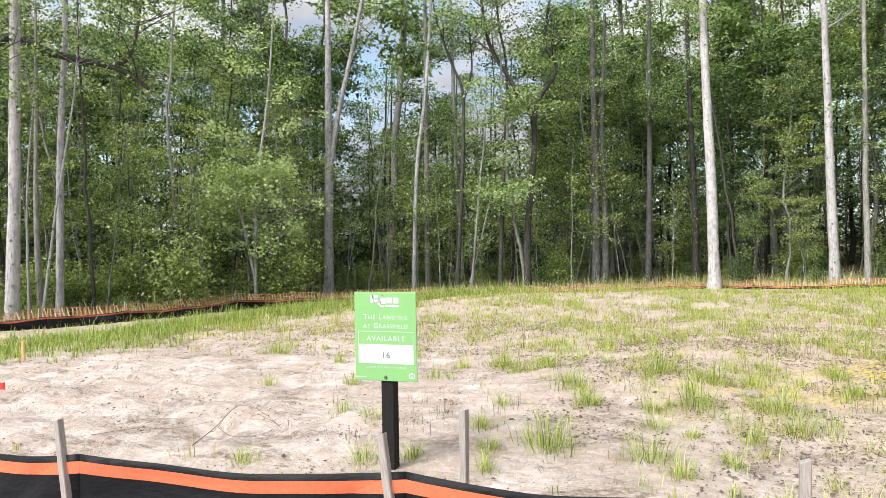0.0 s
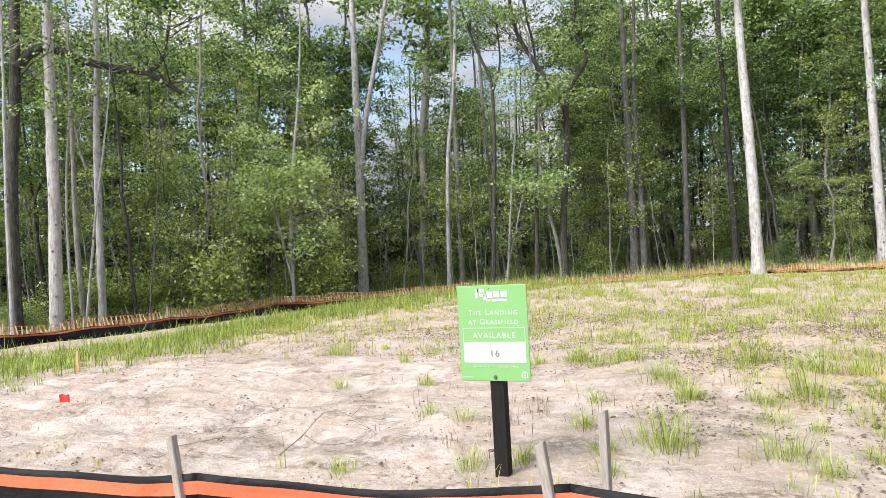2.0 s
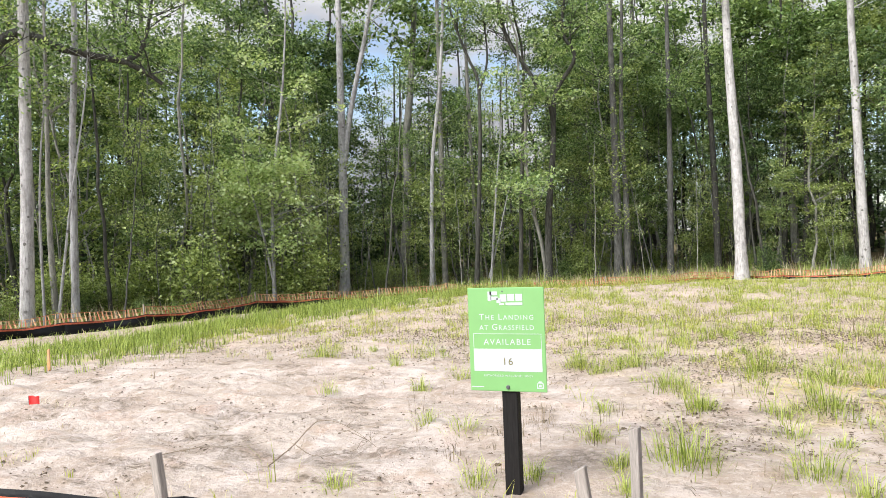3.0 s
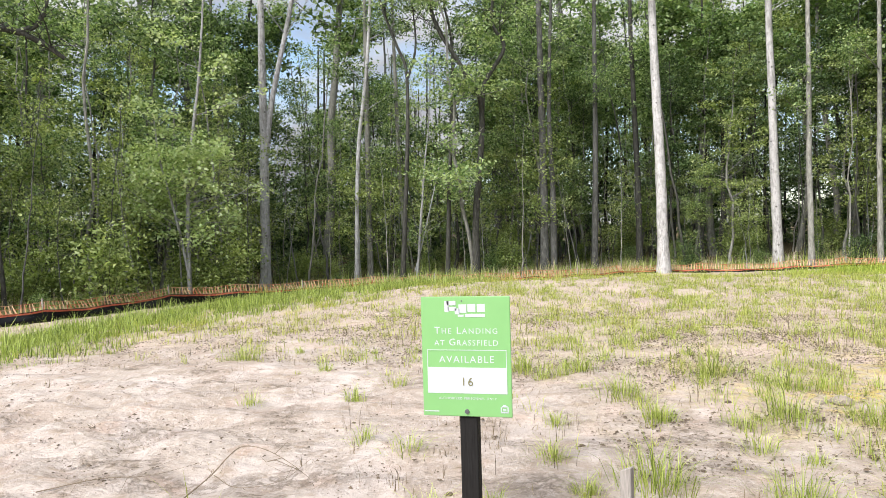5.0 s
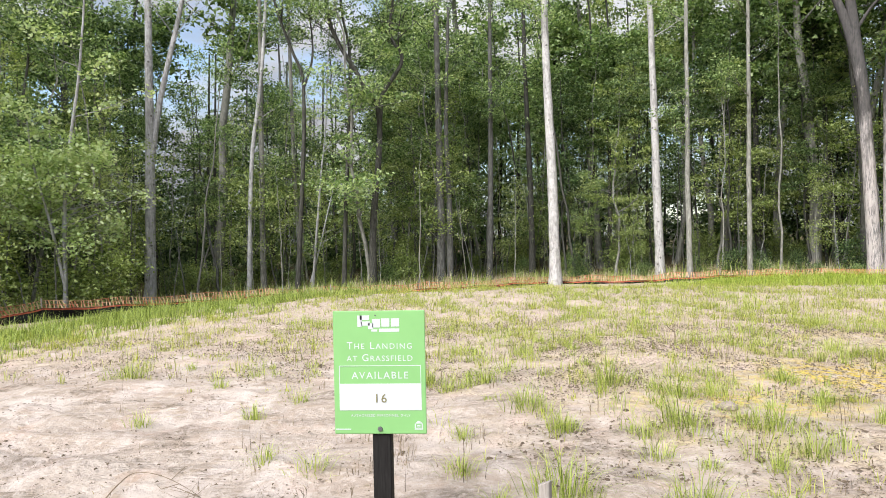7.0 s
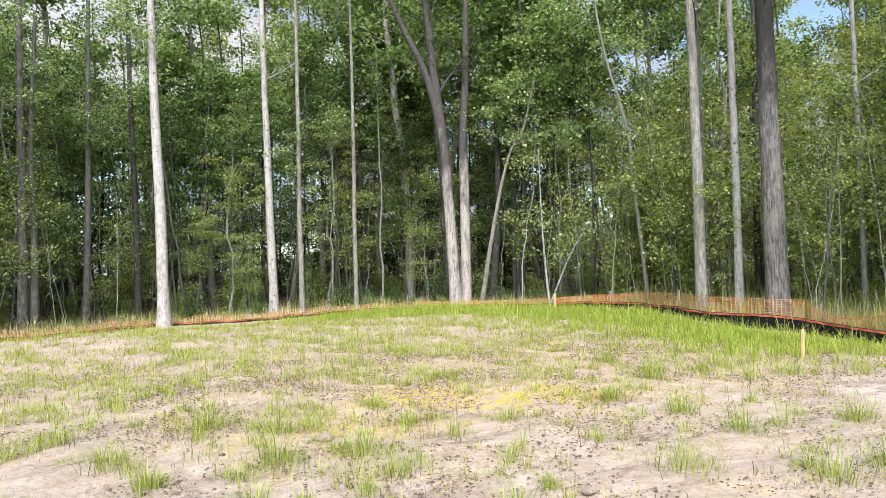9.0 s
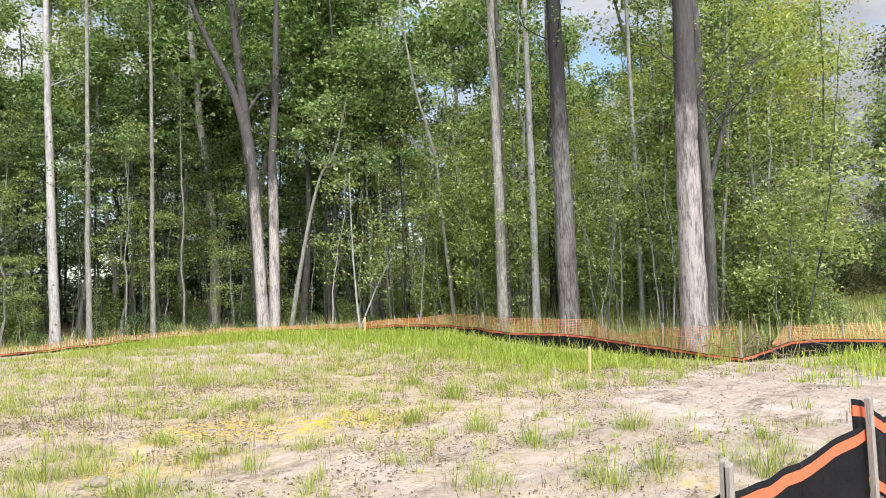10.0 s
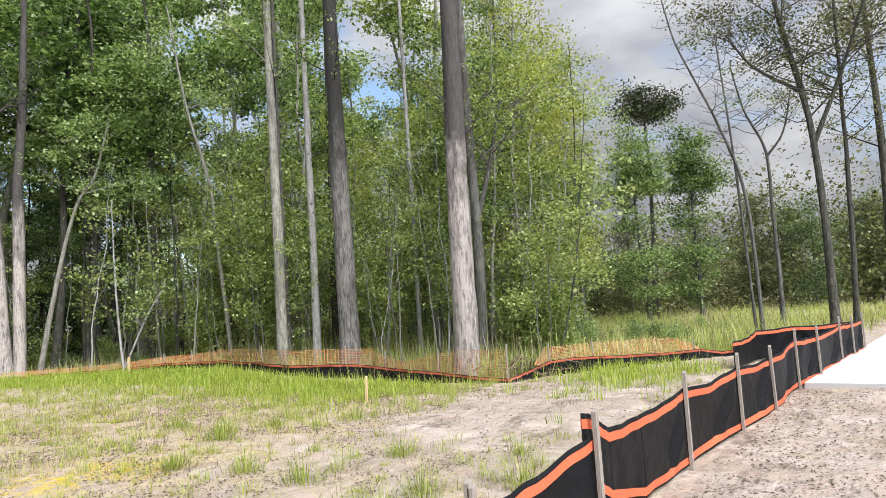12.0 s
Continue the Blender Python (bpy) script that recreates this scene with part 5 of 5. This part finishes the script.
    T([(24.3, 5.3, 0), (24.2, 5.3, 4.0), (24.4, 5.2, 7.5)], 0.10, BARK_DARK, "slender young tree with few leaves before the sky", seed=46, top=10.5, start=0.4, limbs=12, leaf=LEAF, leaves=600, length=1.4, size=0.085)
    # Dark crooked trees whose boughs show against the sky.
    T([(-15.07, 8.85, 0), (-14.98, 8.94, 3.75), (-14.89, 9.21, 7.36)], 0.34, BARK_DARK, "dark crooked tree with a long low bough", [([(-14.94, 9.12, 6.64), (-14.56, 9.72, 7.26), (-13.96, 10.38, 6.97), (-13.34, 11.00, 6.82), (-12.89, 11.44, 6.72), (-12.47, 11.80, 6.47), (-12.15, 12.08, 6.17)], 0.26), ([(-12.89, 11.44, 6.72), (-12.56, 11.73, 7.01), (-12.39, 11.88, 7.72), (-12.28, 11.97, 8.52)], 0.16)], seed=38, start=0.6, leaves=1300)
    T([(-3.93, 24.6, 0), (-3.88, 24.61, 2.28), (-3.57, 24.66, 6.32), (-4.24, 24.55, 7.9), (-5.19, 24.36, 9.6), (-5.49, 24.29, 10.83)], 0.32, BARK_DARK, "dark crooked tree with twisting forks against the sky", [([(-3.57, 24.66, 6.2), (-3.41, 24.68, 7.43), (-2.63, 24.79, 8.74), (-3.09, 24.73, 9.87), (-2.8, 24.8, 12)], 0.22)], seed=39, start=0.6, leaves=2200, limbs=14, top=14)
    T([(-6.98, 24.43, 0), (-6.66, 24.52, 4.19), (-6.57, 24.54, 7.83), (-6.97, 24.43, 9.2), (-7.58, 24.26, 11.0)], 0.22, BARK_DARK, "dark bending slim tree behind the fence", [([(-6.6, 24.5, 7.6), (-6.2, 24.6, 9.0), (-6.3, 24.6, 11)], 0.12)], seed=40, start=0.6, leaves=1900, limbs=12, top=14)
    T([(-5.19, 24.87, 0), (-4.98, 24.91, 4.15), (-4.76, 24.96, 8.71), (-5.05, 24.9, 10.98)], 0.20, BARK_DARK, "slim dark tree before the sky", seed=41, start=0.75, leaves=1200, top=14)
    T([(14.13, 20.29, 0), (14.65, 19.99, 3.19), (15.17, 19.68, 5.76), (15.66, 19.38, 6.83)], 0.20, BARK_GREY, "grey young tree leaning through the woods", seed=42, start=0.5, leaves=900, top=9)


front_trees()


def spread_copies(kind, spots, rng, low, high, tilt=3):
    """The kind itself goes to the first spot, its copies to the others."""
    for n, (x, y) in enumerate(spots):
        s = rng.uniform(low, high)
        m = pose(x, y, ground_up(x, y) - 0.05, rng.normal(0, tilt), rng.normal(0, tilt), rng.uniform(0, 360)) @ Matrix.Scale(s, 4)
        if n == 0:
            kind.matrix_basis = m
        else:
            copy_thing(kind, m)


DIM = (12.0, 36.0)
GLADES = ((-27.0, -22.5), (-15.5, -10.5))


def ring_spots(rng, count, a0, a1, d0, d1, gap, taken, open_chance=1.0, beside=1.0, dim_chance=1.0):
    """Spots behind the back fence: bearings from a0 to a1 degrees, d0 to d1 metres past it, at least gap apart."""
    out = []
    for n in range(count * 60):
        if len(out) == count:
            break
        a = radians(a0 + (a1 - a0) * ((len(out) + rng.uniform(0, 1)) / count if n < count * 30 else rng.uniform(0, 1)))
        if rng.uniform(0, 1) > open_chance and any(p < math.degrees(a) < q for p, q in GLADES):
            continue
        if DIM[0] < math.degrees(a) < DIM[1] and rng.uniform(0, 1) > dim_chance:
            continue
        d = d0 + (d1 - d0) * rng.uniform(0, 1) ** 1.15
        r = float(reach(a)) + d
        x, y = EYE[0] + r * math.sin(a), EYE[1] + r * math.cos(a)
        if any(abs(a - ta) * r < beside and r < tr + 0.3 and tr < float(reach(ta)) + 7.0 for ta, tr in CLEAR):
            continue
        if all((x - p) ** 2 + (y - q) ** 2 > gap * gap for p, q in taken):
            out.append((x, y))
            taken.append((x, y))
    return out


def woods():
    rng = np.random.default_rng(77)
    taken = []
    tall = [make_kind("tree", 200 + n, 18, r, bark, "tall forest tree with a leafy crown deep in the woods", "forest trees", limbs=14, start=0.34, length=3.2, leaves=6600, leaf=leaf, size=0.18, spread=0.46, per=44, flat=0.4, sides=8, bend=0.3)
            for n, (r, bark, leaf) in enumerate(((0.17, BARK_GREY, LEAF), (0.14, BARK_DARK, LEAF), (0.20, BARK_BROWN, LEAF_SHADED), (0.12, BARK_GREY, LEAF_LIGHT)))]
    for n, kind in enumerate(tall):
        first, last = ((-66, 54), (-66, 52), (-66, 36), (5, 62))[n]
        spread_copies(kind, ring_spots(rng, 14, first, last, 9.0, 34, 1.5, taken, 0.0) + (ring_spots(rng, 10, -6, 14, 8.0, 24, 1.3, taken) + ring_spots(rng, 7, 18, 37, 4.0, 13, 1.4, taken, 1.0, 0.8) if n == 1 else ring_spots(rng, 4, 18, 37, 4.0, 14, 1.4, taken, 1.0, 0.8) if n == 0 else []), rng, 0.85, 1.25)
    middle = [make_kind("understory_tree", 300 + n, 9.5, 0.065, bark, "slim understory tree with leaves from low down", "understory trees", limbs=22, start=(0.16, 0.34, 0.2, 0.3)[n], length=2.1, leaves=(6000, 6000, 3600, 5600)[n], leaf=leaf, size=0.095, spread=0.27, per=44, flat=0.32, sides=6, bend=0.6)
              for n, (bark, leaf) in enumerate(((BARK_GREY, LEAF), (BARK_DARK, LEAF_SHADED), (BARK_GREY, LEAF_LIGHT), (BARK_BROWN, LEAF)))]
    for n, kind in enumerate(middle):
        first, last = ((-66, 58), (-66, 40), (-66, 66), (-66, 60))[n]
        spots = ring_spots(rng, 30 if n == 2 else 17, first, last, 3.2, 24, 1.2, taken, 0.35, 1.0, 0.12) + (ring_spots(rng, 11, -8, 34, 4.0, 20, 1.2, taken) if n == 1 else ring_spots(rng, 6, -8, 10, 4.0, 20, 1.2, taken) if n == 3 else [])
        spread_copies(kind, spots, rng, 0.75, 1.25, 5)
    bright = make_kind("understory_tree", 330, 9.0, 0.06, BARK_GREY, "slim understory tree with yellow-green spring leaves", "understory trees", limbs=24, start=0.10, length=1.9, leaves=4200, leaf=LEAF_SPRING, size=0.078, spread=0.30, per=36, flat=0.35, sides=6, bend=0.6)
    spread_copies(bright, ring_spots(rng, 18, 36, 67, 2.2, 14, 1.0, taken, 1.0, 1.4), rng, 0.6, 1.1, 5)
    for x, y in ring_spots(rng, 10, 57, 69, 4.0, 16, 1.3, taken, 1.0, 1.0):
        copy_thing(bright, pose(x, y, ground_up(x, y) - 0.05, 0, 0, rng.uniform(0, 360)) @ Matrix.Scale(rng.uniform(1.2, 1.5), 4))
    saplings = [make_kind("sapling", 400 + n, 5.2, 0.022, bark, "thin sapling with sparse fresh leaves", "saplings", limbs=12, start=0.25, length=0.9, leaves=1000, leaf=LEAF_LIGHT, size=0.08, spread=0.22, sides=5, bend=0.45)
                for n, bark in enumerate((BARK_PALE, BARK_GREY, BARK_BROWN))]
    for kind in saplings:
        spread_copies(kind, ring_spots(rng, 32, -66, 70, 0.7, 9, 0.4, taken, 1.0, 1.0, 0.15) + ring_spots(rng, 22, 40, 67, 0.6, 7, 0.3, taken, 1.0, 0.6), rng, 0.6, 1.3, 6)
    stems = [make_kind("sapling", 470 + n, 6.0, 0.03, bark, "thin upright young stem with few leaves", "saplings", limbs=5, start=0.5, length=0.9, leaves=260, leaf=LEAF_LIGHT, size=0.08, spread=0.25, sides=5, bend=0.22) for n, bark in enumerate((BARK_GREY, BARK_BROWN))]
    for kind in stems:
        spread_copies(kind, ring_spots(rng, 14, 38, 67, 0.7, 5, 0.3, taken, 1.0, 0.5) + ring_spots(rng, 12, -52, 0, 0.7, 5, 0.3, taken, 1.0, 0.5) + ring_spots(rng, 4, 0, 38, 0.7, 6, 0.3, taken, 1.0, 0.5), rng, 0.55, 1.2, 5)
    poles = [make_kind("bare_pole_tree", 450 + n, 13, 0.06, bark, "slim straight trunk in the dim woods", "slim trunks", limbs=5, start=0.6, length=1.6, leaves=900, leaf=LEAF, size=0.11, spread=0.4, sides=6, bend=0.35) for n, bark in enumerate((BARK_GREY, BARK_DARK, BARK_GREY))]
    for kind in poles:
        spread_copies(kind, ring_spots(rng, 48, -66, 67, 2.0, 22, 0.5, taken), rng, 0.5, 1.2, 3)
    shrubs = []
    for n, leaf in enumerate((LEAF, LEAF_LIGHT, LEAF_SHADED, LEAF_SPRING)):
        r2 = np.random.default_rng(500 + n)
        root = empty("shrub")
        stems = []
        for _ in range(7):
            turn, h = r2.uniform(0, 6.28), r2.uniform(0.8, 1.9)
            p = np.array([(0, 0, -0.1), (0.18 * math.cos(turn), 0.18 * math.sin(turn), h * 0.4), (0.5 * math.cos(turn), 0.5 * math.sin(turn), h)])
            stems.append((smooth_path(p, 3), np.linspace(0.012, 0.004, 7)))
        tree_parts(root, stems, BARK_BROWN, r2, 3, 0.2, 0.6, 0.4, 2200, leaf, 0.085, 0.27, 4, n)
        shrubs.append(tagged(root, "leafy green shrub under the trees behind the fence", "shrub", "shrubs"))
    border = ring_spots(rng, 16, -52, -20, 0.7, 3.5, 0.6, taken, 1.0, 1.1) + ring_spots(rng, 8, -10, 4, 0.8, 4.0, 0.6, taken, 1.0, 1.1)
    # Dark-leaf shrubs here and light-leaf brush next: colour carries part of the light.
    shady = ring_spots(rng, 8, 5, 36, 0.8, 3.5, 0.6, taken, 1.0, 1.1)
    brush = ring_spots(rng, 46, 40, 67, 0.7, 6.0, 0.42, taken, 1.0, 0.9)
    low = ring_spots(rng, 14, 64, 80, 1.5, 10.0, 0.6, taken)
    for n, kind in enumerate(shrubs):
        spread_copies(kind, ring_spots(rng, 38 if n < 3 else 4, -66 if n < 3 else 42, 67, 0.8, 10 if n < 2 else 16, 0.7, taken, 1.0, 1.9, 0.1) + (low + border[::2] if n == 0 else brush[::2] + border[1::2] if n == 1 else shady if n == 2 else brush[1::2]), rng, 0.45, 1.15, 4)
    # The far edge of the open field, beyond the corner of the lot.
    edge = [make_kind("field_edge_tree", 600 + n, 10, 0.12, BARK_BROWN, "leafy tree along the far edge of the field", "trees beyond the field", limbs=30, start=0.06, length=2.6, leaves=7000, leaf=leaf, size=0.16, spread=0.6, sides=6) for n, leaf in enumerate((LEAF_SHADED, LEAF_OLIVE))]
    for n, kind in enumerate(edge):
        spots = []
        for _ in range(13):
            a, r = radians(rng.uniform(66, 104)), rng.uniform(44, 66)
            spots.append((EYE[0] + r * math.sin(a), EYE[1] + r * math.cos(a)))
        spread_copies(kind, spots, rng, 0.68, 1.0)
    near_edge = make_kind("leafy_tree", 650, 10, 0.13, BARK_BROWN, "dense leafy green tree at the corner of the woods", "corner trees", limbs=46, start=0.06, length=2.3, leaves=15000, leaf=LEAF, size=0.13, spread=0.38, per=44, flat=0.4, sides=6)
    spread_copies(near_edge, [(38.4, 7.1), (38.0, 17.5), (33.0, 16.0), (36.0, 9.6), (41.0, 5.0)], rng, 0.98, 1.08)


woods()


def field_edge():
    """A thicket along the far edge of the field, too far to tell its bushes apart."""
    rng = np.random.default_rng(93)
    a, r = np.radians(rng.uniform(62, 112, 1200)), rng.uniform(48, 78, 1200)
    tall = rng.uniform(1.5, 8.5, 1200) * (1 + 0.35 * step(78, 82, np.degrees(a)))
    foot = np.column_stack([EYE[0] + r * np.sin(a), EYE[1] + r * np.cos(a), np.zeros(1200)])
    centres = np.repeat(foot, 6, axis=0) + np.column_stack([rng.normal(0, 1.0, (7200, 2)), np.repeat(tall, 6) * rng.uniform(0.02, 1.0, 7200)])
    tagged(raw("thicket", *leaf_arrays(centres, 16, 0.65, 0.26, rng), LEAF_OLIVE), "olive-green thicket along the far edge of the field", "thicket", kind="stuff")


field_edge()


def far_woods():
    """The depth of the forest, too far in to tell its trees apart: leaves and stems without number."""
    rng = np.random.default_rng(91)
    a, d = np.radians(rng.uniform(-70, 64, 2600)), rng.uniform(20, 46, 2600)
    r = reach(a) + d
    foot = np.column_stack([EYE[0] + r * np.sin(a), EYE[1] + r * np.cos(a), np.full(2600, -0.3)])
    tall = rng.uniform(2.0, 13.5, 2600)
    tall[a > 0.98] *= 0.55
    tall[(a > -0.12) & (a < 0.72)] *= 1.45
    for p, q in GLADES:
        tall[(np.degrees(a) > p) & (np.degrees(a) < q)] *= 0.68
    centres = np.repeat(foot, 4, axis=0) + np.column_stack([rng.normal(0, 0.9, (10400, 2)), np.repeat(tall, 4) * rng.uniform(0.02, 1.0, 10400)])
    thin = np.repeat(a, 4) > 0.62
    # Lighter leaf colour stands in for sun reaching in from the field side.
    tagged(raw("far_woods", *leaf_arrays(centres[thin], 16, 0.7, 0.30, rng), LEAF_LIGHT), "yellow-green leaves toned as sunlit where the woods thin out", "woods", kind="stuff")
    # Leaf colour darkened for the shade of the forest's depth.
    tagged(raw("far_woods", *leaf_arrays(centres[~thin], 30, 0.5, 0.29, rng, flat=0.4), LEAF_SHADED), "dense green leaves deep in the forest", "woods", kind="stuff")
    stems = [tube_arrays([p, p + (0.1, 0, 6), p + (0.3, 0.1, 13)], [0.10, 0.08, 0.05], 5) for p in foot[:160]]
    tagged(raw("far_trunks", *joined(stems), BARK_DARK, smooth=True), "dark trunks deep in the forest", "woods", kind="stuff")


far_woods()
